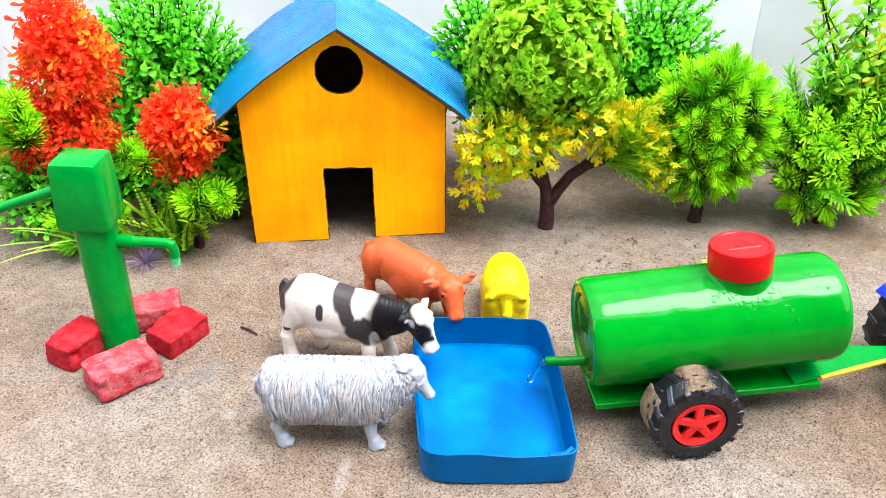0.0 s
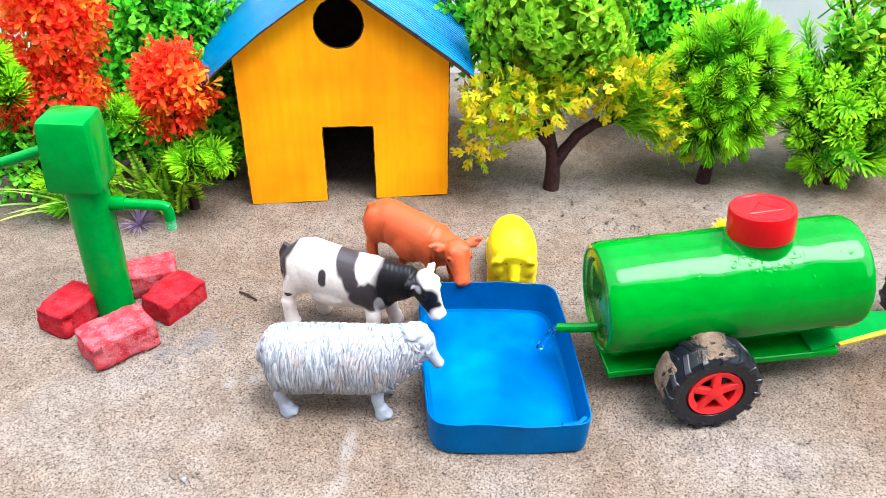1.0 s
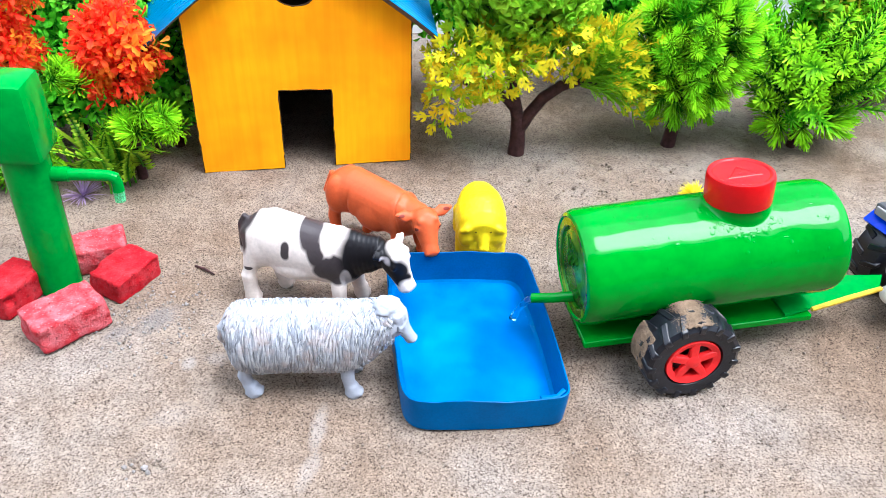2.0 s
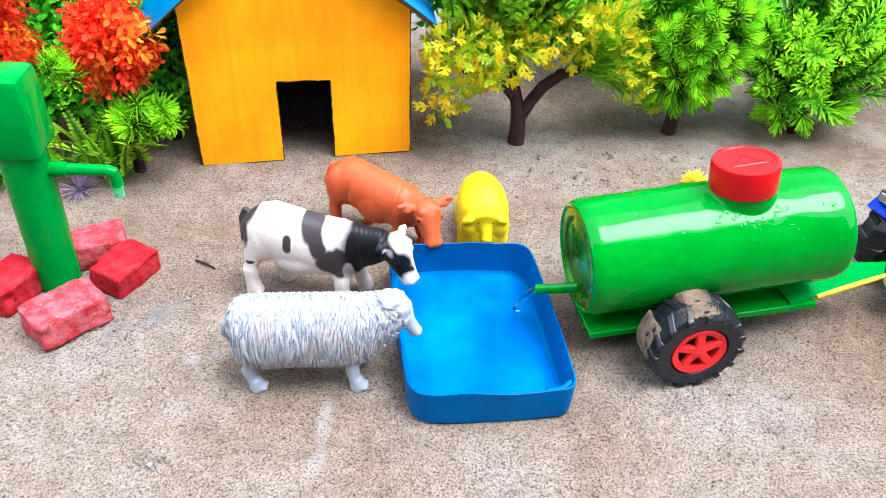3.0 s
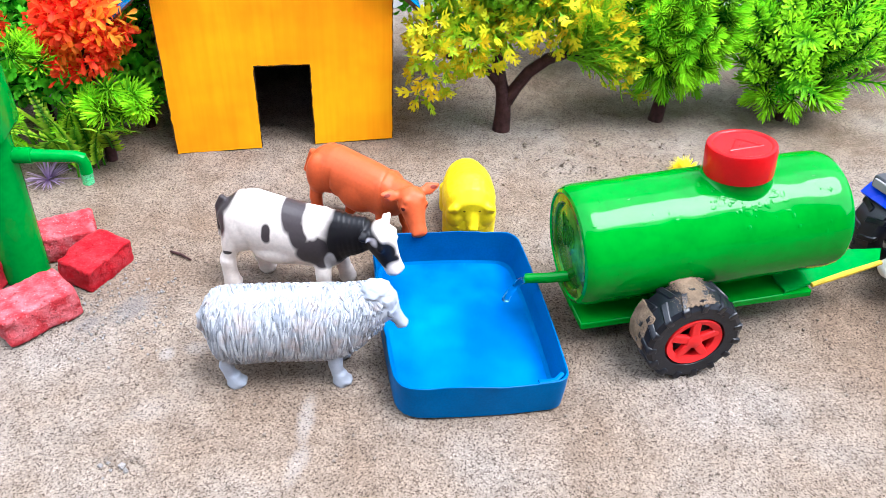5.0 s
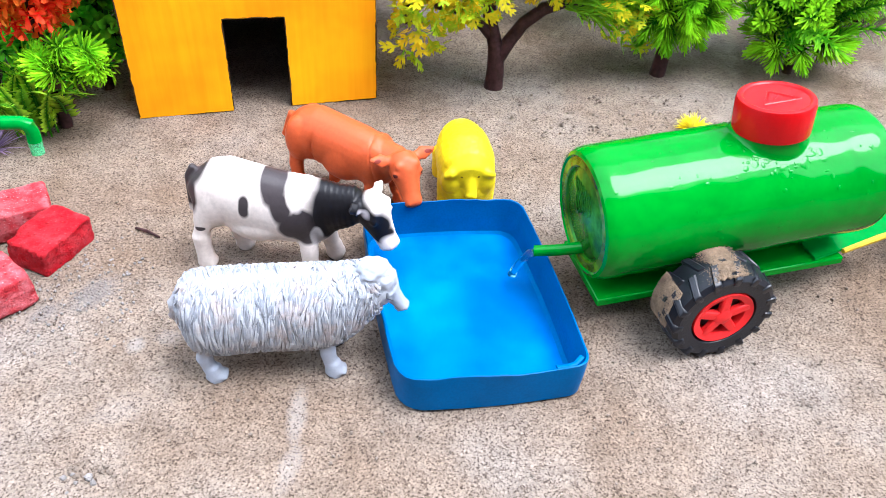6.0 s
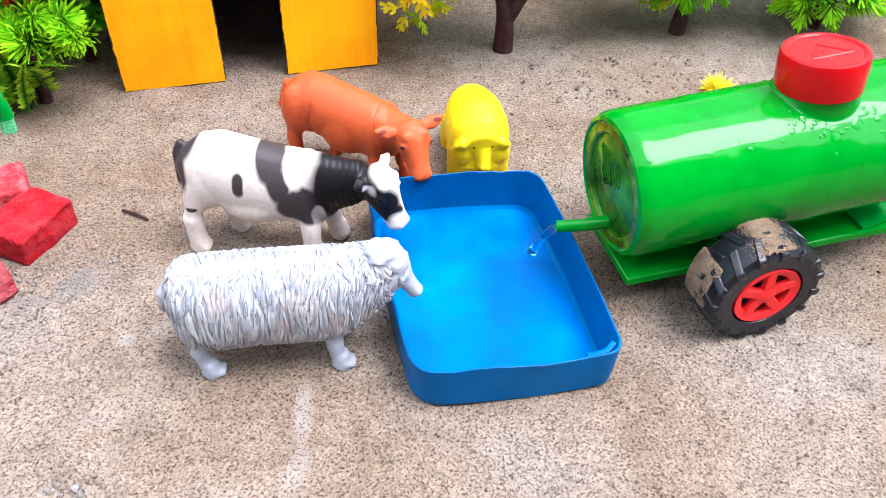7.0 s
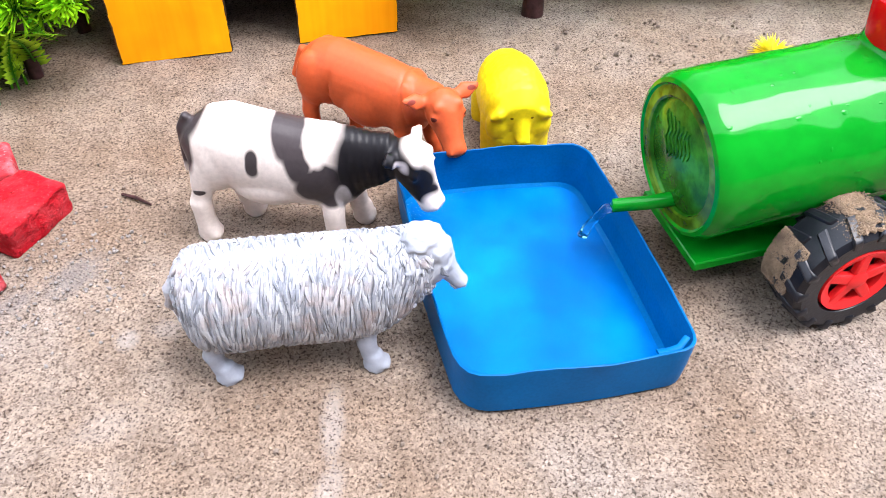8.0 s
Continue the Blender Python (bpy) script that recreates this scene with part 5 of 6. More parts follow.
def rosette(seed):
    rnd = strewn(seed)
    bm = bmesh.new()
    uv = bm.loops.layers.uv.new("leaf")
    for ring, (n, lean, length, width) in enumerate(((6, 1.42, 0.0150, 0.0066), (6, 0.98, 0.0112, 0.0078), (5, 0.52, 0.0090, 0.0080), (5, 0.34, 0.0078, 0.0064))):
        for k in range(n):
            q = 2 * math.pi * (k + 0.5 * ring) / n + rnd.uniform(-0.15, 0.15)
            a = lean + rnd.uniform(-0.12, 0.12)
            d = Vector((math.sin(a) * math.cos(q), math.sin(a) * math.sin(q), math.cos(a)))
            n_ = Vector((-math.cos(q) * math.cos(a), -math.sin(q) * math.cos(a), math.sin(a)))
            blade(bm, uv, Vector((0, 0, 0.001 * ring)), d, n_, length * rnd.uniform(0.9, 1.1), width, 5, -0.16 if ring else 0.1, 0.62, 0.5)
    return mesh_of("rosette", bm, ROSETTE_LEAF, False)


def cut_leaf(bm, uv, base, d, nrm, length, rnd, low=0.35):
    """One flat leaf cut into pointed lobes; its map runs from low at the foot to 1 at the points."""
    d, nrm = Vector(d).normalized(), Vector(nrm)
    side = d.cross(nrm).normalized()
    nrm = side.cross(d).normalized()
    i0 = len(bm.faces)
    blade(bm, uv, base, d, nrm, length, length * 0.20, 3, 0.12, 0.6)
    for s, reach in ((0.30, 0.52), (0.62, 0.42)):
        for sg in (-1, 1):
            b = Vector(base) + d * length * s - nrm * (0.12 * length * s * s)
            dd = (d * rnd.uniform(0.55, 0.95) + side * sg).normalized()
            n = length * reach * rnd.uniform(0.85, 1.15)
            blade(bm, uv, b, dd, nrm, n, length * 0.19, 2, 0.12, 0.5)
            if reach > 0.3:
                blade(bm, uv, b + dd * n * 0.45, dd + d * 0.9, nrm, n * 0.55, length * 0.13, 2, 0.1, 0.5)
    bm.faces.ensure_lookup_table()
    for f in bm.faces[i0:]:
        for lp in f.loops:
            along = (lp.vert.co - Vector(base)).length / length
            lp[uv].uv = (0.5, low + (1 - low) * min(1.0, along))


def cut_sprig(seed):
    """A spray of lobed leaves, green at the root and yellow at the tips."""
    rnd = strewn(seed)
    bm = bmesh.new()
    uv = bm.loops.layers.uv.new("leaf")
    for k in range(4):
        q = k * 1.57 + rnd.uniform(-0.3, 0.3)
        a = rnd.uniform(0.25, 1.1)
        d = Vector((math.sin(a) * math.cos(q), math.sin(a) * math.sin(q), math.cos(a)))
        side = d.cross(Vector((0.1, 0.2, 1))).normalized()
        stalk = rnd.uniform(0.004, 0.008)
        blade(bm, uv, (0, 0, 0), d, side.cross(d), stalk * 1.1, 0.0012, 1, 0, 0.5)
        cut_leaf(bm, uv, d * stalk, d + Vector((0, 0, rnd.uniform(-0.5, 0.2))), side.cross(d), rnd.uniform(0.0135, 0.0185), rnd, rnd.uniform(0.05, 0.6))
    return mesh_of("cut_leaf_sprig", bm, CUT_LEAF, False)


def feather_spray(seed):
    """A thin arching stalk with narrow green leaflets that ends in small yellow lobed leaves."""
    rnd = strewn(seed)
    bm = bmesh.new()
    uv = bm.loops.layers.uv.new("leaf")
    length, bend = rnd.uniform(0.040, 0.050), rnd.uniform(0.25, 0.6)
    spine = lambda s: Vector((bend * length * s * s, 0.003 * math.sin(s * 5 + seed), length * s * (1 - 0.2 * bend * s)))
    rod(bm, [spine(k / 6) for k in range(7)], [0.0010, 0.0009, 0.0008, 0.0007, 0.0006, 0.0005, 0.0003], 5)
    for f in bm.faces:
        for lp in f.loops:
            lp[uv].uv = (0.5, 0.4)
    for k in range(9):
        s = 0.25 + 0.7 * k / 9
        p = spine(s)
        tan = (spine(s + 0.02) - p).normalized()
        q = k * 2.4 + rnd.uniform(-0.4, 0.4)
        t1 = tan.orthogonal().normalized()
        out = t1 * math.cos(q) + tan.cross(t1) * math.sin(q)
        if s < 0.72:
            d = tan * 0.9 + out * 0.7
            n = rnd.uniform(0.008, 0.013)
            blade(bm, uv, p, d, out.cross(tan), n, 0.0010, 2, 0.25, 0.5)
            for sg in (-1, 1):
                blade(bm, uv, p + d.normalized() * n * 0.5, d + out.cross(tan) * sg * 0.8, out, n * 0.5, 0.0009, 2, 0.1, 0.5)
            bm.faces.ensure_lookup_table()
            for f in bm.faces[-6:]:
                for lp in f.loops:
                    lp[uv].uv = (0.5, 0.2 + 0.5 * s)
        else:
            cut_leaf(bm, uv, p, tan + out * 0.7, out.cross(tan) + tan * 0.1, rnd.uniform(0.008, 0.012), rnd, s - 0.45)
    return mesh_of("feather_spray", bm, CUT_LEAF, False)


def red_sprig(seed):
    """Branching stalks that end in small spoon-shaped leaves."""
    rnd = strewn(seed)
    bm = bmesh.new()
    uv = bm.loops.layers.uv.new("leaf")
    for k in range(9):
        q = k * 2.39996
        a = 0.15 + 1.15 * (k + 0.5) / 9 + rnd.uniform(-0.15, 0.15)
        d = Vector((math.sin(a) * math.cos(q), math.sin(a) * math.sin(q), math.cos(a)))
        length = rnd.uniform(0.011, 0.019)
        blade(bm, uv, (0, 0, 0), d, (0.1, 0.2, 1), length, 0.0015, 1, 0, 0.5)
        t1 = d.orthogonal().normalized()
        t2 = d.cross(t1)
        for j in range(6):
            w = j * 2.1 + rnd.uniform(-0.4, 0.4)
            dd = d * rnd.uniform(0.35, 1.0) + (t1 * math.cos(w) + t2 * math.sin(w)) * 0.8
            blade(bm, uv, d * length * (0.45 + 0.1 * j), dd, d, rnd.uniform(0.0052, 0.0082), rnd.uniform(0.0026, 0.0036), 5, rnd.uniform(-0.2, 0.3), 0.80, 0.3)
    return mesh_of("red_sprig", bm, RED_LEAF, False)


def plume(seed, length, leaflets, leaf_len, leaf_w, bend, material, name):
    """A fern-like frond that rises along z and bends towards x."""
    rnd = strewn(seed)
    bm = bmesh.new()
    uv = bm.loops.layers.uv.new("leaf")
    spine = lambda s: Vector((bend * length * s * s, 0, length * s * (1 - 0.25 * abs(bend) * s)))
    for k in range(leaflets):
        s = 0.12 + 0.86 * k / leaflets
        p = spine(s)
        tan = (spine(s + 0.02) - p).normalized()
        size = leaf_len * (1 - 0.75 * max(0, s - 0.4) / 0.6)
        for sg in (-1, 1):
            d = tan * 0.35 + Vector((0, sg, 0)) * 1.0 + Vector((rnd.uniform(-0.2, 0.2), 0, rnd.uniform(-0.1, 0.1)))
            blade(bm, uv, p, d, Vector((-tan.z, 0, tan.x)) * -1, size * rnd.uniform(0.85, 1.1), leaf_w, 2, 0.15, 0.45)
    rod(bm, [spine(k / 5) for k in range(6)], [0.0007, 0.0007, 0.0006, 0.0005, 0.0004, 0.0003], 5)
    return mesh_of(name, bm, material, False)


def needle_plume(seed, length, bend, n=84, needle=0.0098):
    """A bottle-brush twig: needles all round a bending stalk, raked towards its tip."""
    rnd = strewn(seed)
    bm = bmesh.new()
    uv = bm.loops.layers.uv.new("leaf")
    spine = lambda s: Vector((bend * length * s * s, 0, length * s * (1 - 0.25 * abs(bend) * s)))
    for k in range(n):
        s = 0.10 + 0.90 * k / n
        p = spine(s)
        tan = (spine(s + 0.02) - p).normalized()
        t1 = tan.orthogonal().normalized()
        q = k * 2.39996
        out = t1 * math.cos(q) + tan.cross(t1) * math.sin(q)
        rake = 0.55 + 1.6 * max(0.0, s - 0.88) / 0.12 + rnd.uniform(-0.15, 0.15)
        blade(bm, uv, p, out + tan * rake, tan, needle * rnd.uniform(0.85, 1.1), 0.0013, 3, rnd.uniform(-0.2, 0.05), 0.66, needle=True)
        bm.faces.ensure_lookup_table()
        # needles low on the stalk darkened, as painted shade inside the bush
        for f in bm.faces[-3:]:
            for lp in f.loops:
                lp[uv].uv = (0.5, lp[uv].uv.y * (0.30 + 0.70 * s))
    rod(bm, [spine(k / 5) for k in range(6)], [0.0009, 0.0008, 0.0007, 0.0006, 0.0005, 0.0003], 5)
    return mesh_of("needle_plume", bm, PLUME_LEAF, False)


def strap(seed, length, width, bend, material=FERN_LEAF):
    bm = bmesh.new()
    uv = bm.loops.layers.uv.new("leaf")
    blade(bm, uv, (0, 0, 0), (bend * 0.4, 0, 1), (-1, 0, bend * 0.4), length, width, 7, bend * 0.55, 0.35, 0.3)
    return mesh_of("strap_leaf", bm, material, False)


NEEDLES = [needle_sprig(s) for s in (1, 2, 3)]
OVALS = [oval_sprig(s, GREEN_LEAF, 11, 0.0084, 0.0060) for s in (4, 5, 6)]
ROSETTES = [rosette(s) for s in (7, 8, 9)]
CUTS = [cut_sprig(s) for s in (10, 11, 12)]
REDS = [red_sprig(s) for s in (13, 14, 15)]
FERNS = [plume(16, 0.050, 15, 0.0084, 0.0034, 0.35, FERN_LEAF, "fern_frond"), plume(17, 0.054, 17, 0.0078, 0.0034, 0.75, FERN_LEAF, "fern_frond")]
PLUMES = [needle_plume(18, 0.052, 0.30), needle_plume(19, 0.058, 0.55), needle_plume(28, 0.046, 0.15)]
SPRAYS = [feather_spray(s) for s in (29, 30, 31, 32)]
BROAD = [oval_sprig(s, SHRUB_LEAF, 9, 0.0120, 0.0070) for s in (23, 24)]
PALES = [strap(s, n, w, b, PALE_STRAP) for s, n, w, b in ((25, 0.062, 0.0034, 1.1), (26, 0.052, 0.0030, 1.3), (27, 0.058, 0.0038, 0.9))]
STRAPS = [strap(20, 0.07, 0.004, 1.0), strap(21, 0.055, 0.0035, 1.5), strap(22, 0.065, 0.0045, 0.7)]


def sprig(root, mesh, name, p, d, size, spin):
    """Sets a shared sprig on a plant at p, pointing along d."""
    ob = new(name, mesh)
    ob.parent = root
    ob.matrix_basis = Matrix.LocRotScale(p, Vector(d).to_track_quat("Z", "Y") @ Euler((0, 0, spin)).to_quaternion(), (size,) * 3)
    return ob


def crown(root, rnd, meshes, name, c, r, n, size, low=-0.6, fill=0.25, lift=0.25):
    """Sprigs all over an uneven egg about c; a share of them inside it."""
    for k in range(n):
        z = 1 - (1 - low) * (k + 0.5) / n
        q = k * 2.39996 + rnd.uniform(-0.2, 0.2)
        s = math.sqrt(max(0, 1 - z * z))
        d = Vector((s * math.cos(q), s * math.sin(q), z))
        depth = rnd.uniform(0.45, 0.75) if rnd.random() < fill else rnd.uniform(0.85, 1.06)
        p = Vector(c) + Vector((d.x * r[0], d.y * r[1], d.z * r[2])) * depth
        way = (d + Vector((rnd.uniform(-0.3, 0.3), rnd.uniform(-0.3, 0.3), lift + rnd.uniform(-0.2, 0.2)))).normalized()
        sprig(root, rnd.choice(meshes), name, p, way, size * rnd.uniform(0.8, 1.2), rnd.uniform(0, 6.28))


def stem(root, name, pts, r0, r1, material=TRUNK, seg=9):
    bm = bmesh.new()
    n = len(pts)
    rod(bm, pts, [r0 + (r1 - r0) * k / (n - 1) for k in range(n)], seg)
    return part(name, bm, material, root)


def plant(name, x, y, label, category):
    return thing(name, pose(x, y, 0), label, category, "plastic plants")


# red and orange bushes with lime needle sprays
def red_bush(x, y, c, r, n, label, needles, seed):
    root, rnd = plant("plastic_bush", x, y, label, "plastic plant"), strewn(seed)
    stem(root, "trunk", [(0, 0, -0.003), (c[0] * 0.4, c[1] * 0.4, c[2] * 0.5), c], 0.004, 0.002)
    for fx, fz, share, size in ((-0.25, -0.35, 0.8, 0.80), (0.30, -0.05, 0.7, 0.74), (-0.10, 0.50, 0.6, 0.62)):
        low = (c[0] + fx * r[0], c[1], c[2] + fz * r[2])
        crown(root, rnd, REDS, "red_sprig", low, (r[0] * size * 0.84, r[1] * size * 0.84, r[2] * size * 0.90), int(n * share * 0.62), 1.0, -0.85, 0.2)
    if c[2] > 0.12:
        crown(root, rnd, REDS, "red_sprig", (-0.014, -0.010, 0.088), (0.032, 0.018, 0.018), 40, 0.9, -0.8, 0.2)
    for px, py, pz, count in needles:
        for k in range(count):
            p = Vector((px, py, pz)) + Vector((rnd.uniform(-1, 1), rnd.uniform(-1, 1), rnd.uniform(-1, 1))) * 0.009
            d = Vector((rnd.uniform(-0.8, 0.8), rnd.uniform(-0.9, 0.1), rnd.uniform(0.1, 0.9)))
            sprig(root, rnd.choice(NEEDLES), "needle_sprig", p, d, rnd.uniform(0.8, 1.05), rnd.uniform(0, 6))
    return root


red_bush(-0.268, 0.615, (0.0, 0.0, 0.140), (0.026, 0.021, 0.039), 46, "tall red and orange plastic bush with lime needle sprays", [(-0.030, -0.035, 0.120, 6), (-0.018, -0.034, 0.112, 4), (-0.034, -0.032, 0.098, 4)], 31)
red_bush(-0.187, 0.592, (0.0, 0.0, 0.096), (0.019, 0.014, 0.024), 30, "smaller red plastic bush with lime needle sprays", [(-0.020, -0.027, 0.088, 4), (0.026, -0.020, 0.056, 6), (0.006, -0.022, 0.052, 4)], 32)


def boxwood(x, y, c, r, n, seed, label):
    root, rnd = plant("plastic_boxwood", x, y, label, "plastic plant"), strewn(seed)
    stem(root, "trunk", [(0, 0, -0.003), (0, 0, c[2] * 0.5), c], 0.004, 0.002)
    crown(root, rnd, OVALS, "leaf_sprig", c, r, n, 1.1, -0.75, 0.3)
    return root


boxwood(-0.228, 0.700, (0, 0, 0.085), (0.062, 0.040, 0.078), 420, 33, "green plastic boxwood bush with small oval leaves")
boxwood(0.045, 0.735, (0, 0, 0.105), (0.036, 0.030, 0.052), 150, 34, "dark green plastic boxwood bush half hidden by the barn")
boxwood(0.195, 0.740, (0, 0, 0.100), (0.046, 0.033, 0.060), 200, 35, "upright green plastic boxwood with round leaves")
boxwood(-0.330, 0.640, (0, 0, 0.060), (0.045, 0.035, 0.050), 90, 36, "low pale green plastic leafy bush")


def low_greens(x, y, straps, ferns, seed, label, needles=0, blades=None, aim=(0, 180), tilt=(0.1, 0.7)):
    """A clump of bent leaves; they lean out towards aim, give or take its second angle."""
    root, rnd = plant("plastic_fern", x, y, label, "plastic plant"), strewn(seed)
    for n, meshes, name in ((straps, blades or STRAPS, "strap_leaf"), (ferns, FERNS, "fern_frond")):
        for k in range(n):
            q = radians(aim[0] + aim[1] * (2 * (k + 0.5) / n - 1) + rnd.uniform(-12, 12))
            ob = new(name, rnd.choice(meshes))
            ob.parent = root
            p = Vector((rnd.uniform(-0.012, 0.012), rnd.uniform(-0.01, 0.01), 0))
            ob.matrix_basis = Matrix.LocRotScale(p, Euler((0, rnd.uniform(*tilt), q)), (rnd.uniform(0.8, 1.15),) * 3)
    for k in range(needles):
        q = rnd.uniform(0, 6.28)
        sprig(root, rnd.choice(NEEDLES), "needle_sprig", Vector((0.022 * math.cos(q), 0.018 * math.sin(q), rnd.uniform(0.008, 0.035))), (math.cos(q), math.sin(q) - 0.3, 0.5), rnd.uniform(0.8, 1.0), q)
    return root


low_greens(-0.202, 0.576, 0, 10, 41, "green plastic fern fronds standing in the sand", 0, None, (-90, 80), (-0.25, 0.35))
low_greens(-0.266, 0.584, 12, 10, 42, "long pale green plastic strap leaves over the sand", 6, PALES, (185, 60), (0.0, 0.35))
low_greens(-0.226, 0.592, 16, 4, 43, "dark upright green plastic strap leaves", 0, None, (0, 180), (0.0, 0.3))
low_greens(-0.192, 0.604, 0, 9, 44, "dark green plastic fern sprays beside the barn", 4, None, (-90, 70), (0.0, 0.4))
boxwood(-0.170, 0.640, (0, 0, 0.048), (0.022, 0.020, 0.044), 60, 46, "dark green plastic leafy bush beside the barn")
boxwood(-0.300, 0.600, (0, 0, 0.040), (0.034, 0.020, 0.036), 60, 47, "low green plastic leafy bush under the red leaves")
boxwood(-0.240, 0.640, (0, 0, 0.042), (0.034, 0.020, 0.036), 70, 45, "low green plastic leafy bush between the red bushes")


# tree of pale green rosettes with yellow cut leaves on its lower branches
def rosette_tree(x, y):
    root, rnd = plant("plastic_tree", x, y, "plastic tree with pale green rosettes and yellow cut leaves", "plastic tree"), strewn(51)
    stem(root, "trunk", [(0, 0, -0.003), (0.0005, 0.001, 0.010), (0.000, 0.001, 0.020), (-0.001, 0.002, 0.030), (-0.006, 0.006, 0.050), (-0.008, 0.010, 0.09)], 0.0070, 0.004, seg=12)
    stem(root, "branch", [(0.002, 0.001, 0.022), (0.008, 0.001, 0.034), (0.017, 0.002, 0.046), (0.030, 0.003, 0.0555), (0.043, 0.003, 0.0600), (0.057, 0.003, 0.0600)], 0.0050, 0.0042)
    stem(root, "branch", [(-0.003, 0.004, 0.035), (-0.020, 0.0, 0.055), (-0.045, -0.004, 0.062)], 0.0038, 0.0022)
    crown(root, rnd, ROSETTES, "rosette", (-0.006, 0.018, 0.133), (0.034, 0.026, 0.034), 70, 0.9, -1.0, 0.2, 0.1)
    crown(root, rnd, ROSETTES, "rosette", (-0.006, 0.018, 0.137), (0.056, 0.042, 0.053), 260, 0.76, -0.88, 0.25, 0.1)
    for cx, cy, cz, rx, ry, rz, n in ((-0.046, -0.010, 0.078, 0.022, 0.018, 0.020, 34), (-0.055, -0.012, 0.054, 0.011, 0.010, 0.020, 12), (-0.022, -0.018, 0.080, 0.016, 0.012, 0.013, 14), (0.022, -0.012, 0.096, 0.020, 0.010, 0.009, 12), (0.020, 0.000, 0.082, 0.024, 0.012, 0.008, 16)):
        crown(root, rnd, CUTS, "cut_leaf_sprig", (cx, cy, cz), (rx, ry, rz), int(n * 1.3), 0.78, -0.9, 0.2, -0.25)
    crown(root, rnd, ROSETTES, "rosette", (-0.010, 0.012, 0.086), (0.040, 0.018, 0.012), 34, 0.7, -1.0, 0.4, -0.2)
    # feathery stalks that fan out of the branch's cut end
    for k in range(110):
        a = radians(rnd.uniform(-20, 118))
        y0 = rnd.uniform(-0.45, 0.30)
        d = Vector((math.cos(a), y0, math.sin(a)))
        p = Vector((0.055 + rnd.uniform(-0.016, 0.004), 0.002 + rnd.uniform(-0.003, 0.003), 0.061 + rnd.uniform(-0.002, 0.002)))
        size = rnd.uniform(0.75, 1.30) * (0.85 if a > 1.7 or a < 0.2 else 1.0)
        sprig(root, rnd.choice(SPRAYS), "feather_spray", p, d, size, rnd.uniform(0, 6.28))
    for k in range(5):
        d = Vector((0.75 + 0.1 * k, -0.25 + 0.08 * k, -0.55 + 0.06 * k))
        sprig(root, SPRAYS[k % 4], "feather_spray", Vector((0.058, 0.001, 0.060)), d, 1.0, 1.3 * k)
    for d, size in (((0.70, -0.20, -0.80), 1.45), ((0.85, -0.10, -0.66), 1.25)):
        sprig(root, SPRAYS[1], "feather_spray", Vector((0.058, 0.001, 0.060)), d, size, 0.4)
    return root


rosette_tree(0.0933, 0.626)


def needle_tree(x, y):
    root, rnd = plant("plastic_tree", x, y, "bushy lime green plastic tree of needle sprigs", "plastic tree"), strewn(61)
    stem(root, "trunk", [(0, 0, -0.003), (0.001, 0, 0.012), (0.001, 0, 0.022), (0.000, 0.006, 0.06), (0.0, 0.01, 0.10)], 0.0062, 0.003, seg=12)
    for k in range(9):
        q = k * 0.7
        stem(root, "branch", [(0.0, 0.004, 0.022 + 0.006 * k), (0.018 * math.cos(q), 0.006 + 0.012 * math.sin(q), 0.036 + 0.007 * k), (0.034 * math.cos(q), 0.008 + 0.022 * math.sin(q), 0.044 + 0.007 * k)], 0.0020, 0.0010)
    crown(root, rnd, NEEDLES, "needle_sprig", (0.005, 0.008, 0.080), (0.050, 0.036, 0.058), 200, 0.84, -0.98, 0.16, 0.2)
    crown(root, rnd, NEEDLES, "needle_sprig", (0.002, 0.010, 0.082), (0.030, 0.022, 0.040), 50, 1.0, -1.0, 0.3, 0.1)
    return root


needle_tree(0.2211, 0.6385)


def plume_bush(x, y, seed):
    root, rnd = plant("plastic_bush", x, y, "lime green plastic bush of feathery plumes and needles", "plastic plant"), strewn(seed)
    stem(root, "trunk", [(0, 0, -0.003), (0.002, 0.003, 0.03), (0.006, 0.01, 0.07)], 0.004, 0.002)
    for k in range(78):
        q = k * 2.39996
        a = 0.10 + 0.95 * math.sqrt((k + 0.5) / 78)
        d = Vector((math.sin(a) * math.cos(q), math.sin(a) * math.sin(q) * 0.8 - 0.1, math.cos(a)))
        p = Vector((0.006 + 0.024 * math.cos(q) * a, 0.012 + 0.014 * math.sin(q) * a, rnd.uniform(0.022, 0.074)))
        sprig(root, rnd.choice(PLUMES), "needle_plume", p, d, rnd.uniform(0.95, 1.3), rnd.uniform(0, 6.28))
    crown(root, rnd, NEEDLES, "needle_sprig", (0.002, 0.002, 0.026), (0.040, 0.026, 0.018), 24, 0.95, -0.85, 0.1, 0.1)
    return root


plume_bush(0.325, 0.636, 71)
plume_bush(0.436, 0.725, 72)


def leaf_shrub(x, y):
    root, rnd = plant("plastic_shrub", x, y, "branching plastic shrub with green and yellow leaves", "plastic plant"), strewn(81)
    for k in range(13):
        q = -0.2 + 0.29 * k
        top = Vector((0.060 * math.cos(q), -0.02 + rnd.uniform(-0.02, 0.02), 0.115 + 0.07 * rnd.random()))
        stem(root, "branch", [(0, 0, 0.0), (top.x * 0.4, top.y * 0.4, top.z * 0.6), tuple(top)], 0.0013, 0.0007)
        for j in range(9):
            p = Vector((top.x * 0.4, top.y * 0.4, top.z * 0.6)).lerp(top, j / 8)
            sprig(root, rnd.choice(BROAD), "leaf_sprig", p, (rnd.uniform(-1, 1), rnd.uniform(-1, 0.3), 0.8), rnd.uniform(0.9, 1.3), rnd.uniform(0, 6))
    return root


leaf_shrub(0.366, 0.690)


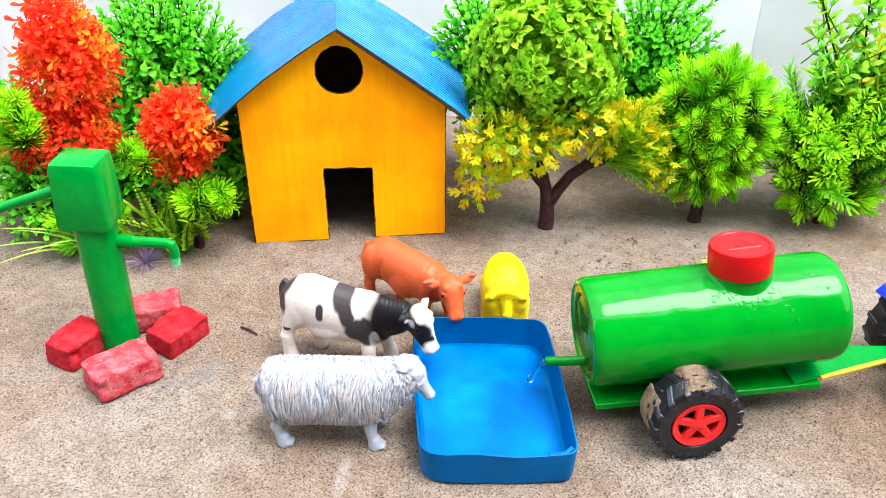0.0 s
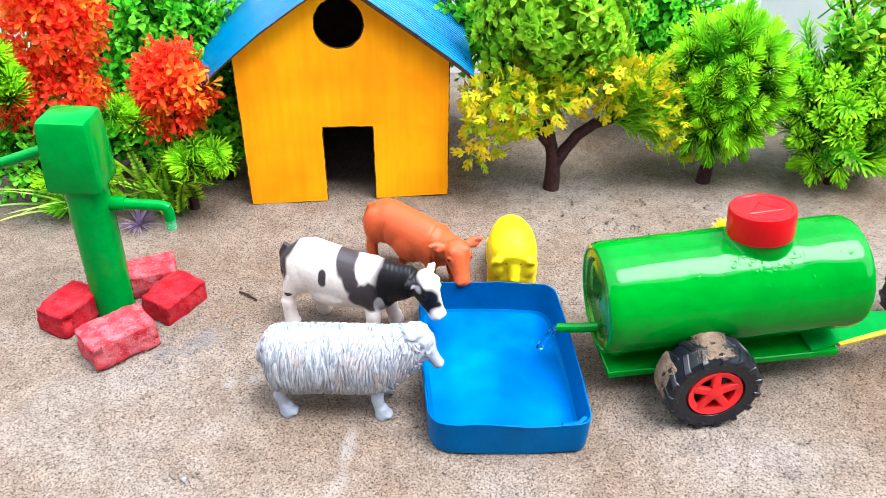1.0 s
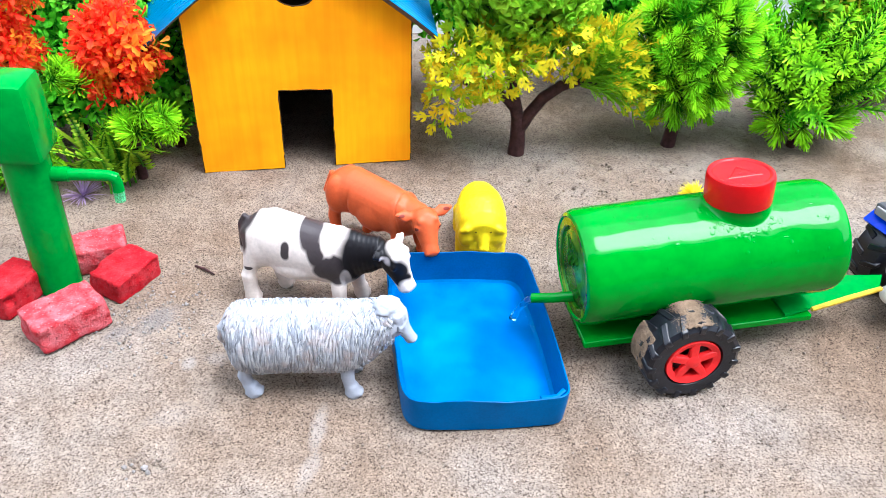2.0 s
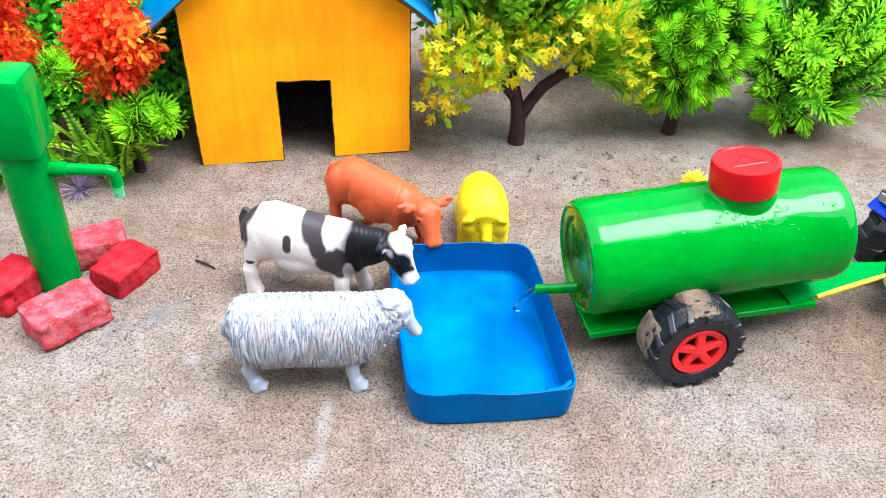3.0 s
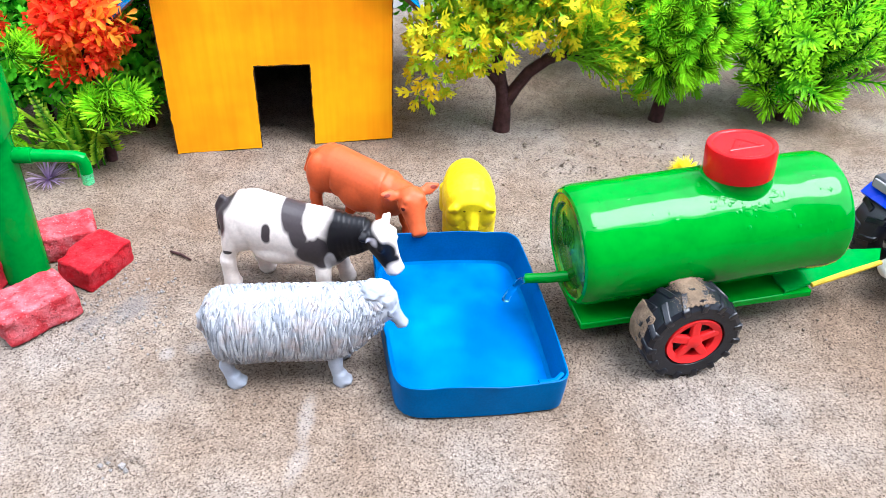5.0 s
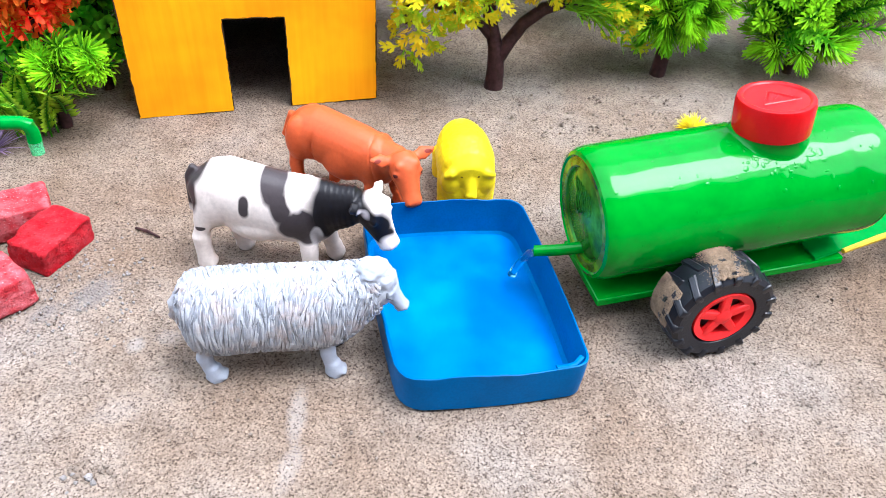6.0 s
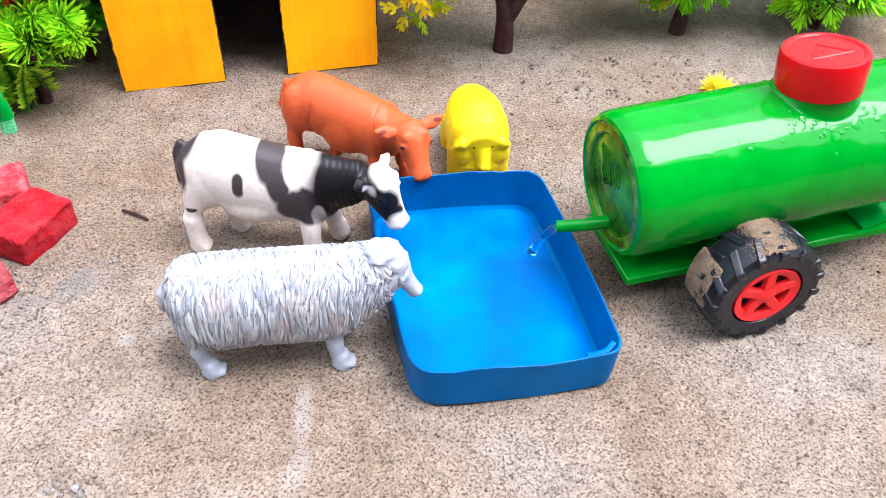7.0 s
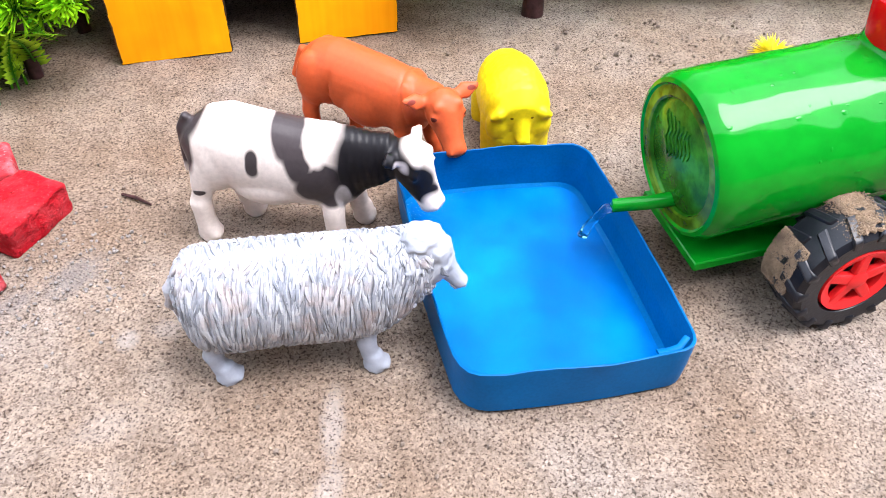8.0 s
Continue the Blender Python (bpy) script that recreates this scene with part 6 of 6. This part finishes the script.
def tuft(x, y, material, n, length, seed, label, category):
    rnd = strewn(seed)
    bm = bmesh.new()
    uv = bm.loops.layers.uv.new("leaf")
    for k in range(n):
        q, a = rnd.uniform(0, 6.28), rnd.uniform(0.65, 1.35)
        blade(bm, uv, (0, 0, 0), (math.sin(a) * math.cos(q), math.sin(a) * math.sin(q), math.cos(a)), (0.1, 0.1, 1), length * rnd.uniform(0.7, 1.1), 0.0011, 3, 0.2, 0.4)
    return solo("plastic_grass_tuft", bm, material, pose(x, y, 0), label, category, "plastic plants", smooth=False)


tuft(-0.222, 0.566, PURPLE_LEAF, 60, 0.019, 91, "small purple plastic grass tuft lying on the sand", "plastic grass")
tuft(0.2160, 0.5580, YELLOW_LEAF, 230, 0.0130, 92, "small yellow plastic grass tuft behind the tanker", "plastic grass")


# ---- litter on the sand ----
def crumbs(name, cx, cy, rx, ry, n, size, material, seed, label):
    """Loose crumbs scattered about a place, too many to count."""
    rnd = strewn(seed)
    bm = bmesh.new()
    for k in range(n):
        x, y = rnd.gauss(cx, rx), rnd.gauss(cy, ry)
        s = size * rnd.uniform(0.4, 1.3)
        grit(bm, (x, y, s * 0.05), s, rnd)
    return solo(name, bm, material, Matrix(), label, "sand crumbs", kind="stuff", smooth=False)


CLOD = painted("damp_sand_clods", (0.19, 0.148, 0.115), 0.95, 0.3, 200, 0.8)
ASH = painted("pale_grey_grit", (0.21, 0.19, 0.175), 0.95, 0.25, 200, 0.8)
crumbs("sand_crumbs", 0.165, 0.580, 0.045, 0.018, 150, 0.0010, CLOD, 101, "dark damp sand crumbs scattered on the sand")
crumbs("sand_crumbs", -0.150, 0.440, 0.020, 0.018, 220, 0.0007, ASH, 102, "pale grey grit spilled beside the bricks")
crumbs("sand_crumbs", 0.03, 0.42, 0.16, 0.11, 1000, 0.0007, CLOD, 103, "fine dark grit strewn over the sand")
bm = bmesh.new()
rod(bm, [(-0.1300, 0.4835, 0.0006), (-0.1235, 0.4795, 0.0012), (-0.1168, 0.4745, 0.0006)], [0.0007, 0.0008, 0.0005], 6)
solo("twig", bm, TRUNK, Matrix(), "short dark dry twig lying on the sand", "twig")
bm = bmesh.new()
rod(bm, [(-0.1065, 0.3690, 0.0008), (-0.1090, 0.3500, 0.0011), (-0.1120, 0.3210, 0.0008)], [0.00012, 0.00016, 0.00012], 5)
solo("dry_stalk", bm, CLOD, Matrix(), "thin dry brown grass stalk lying on the sand", "twig")
crumbs("sand_crumbs", -0.126, 0.333, 0.007, 0.003, 26, 0.0011, CLOD, 104, "small clump of dark sand clods on the sand")
crumbs("sand_crumbs", -0.128, 0.331, 0.004, 0.002, 8, 0.0013, ASH, 105, "few pale stone chips lying among dark clods")
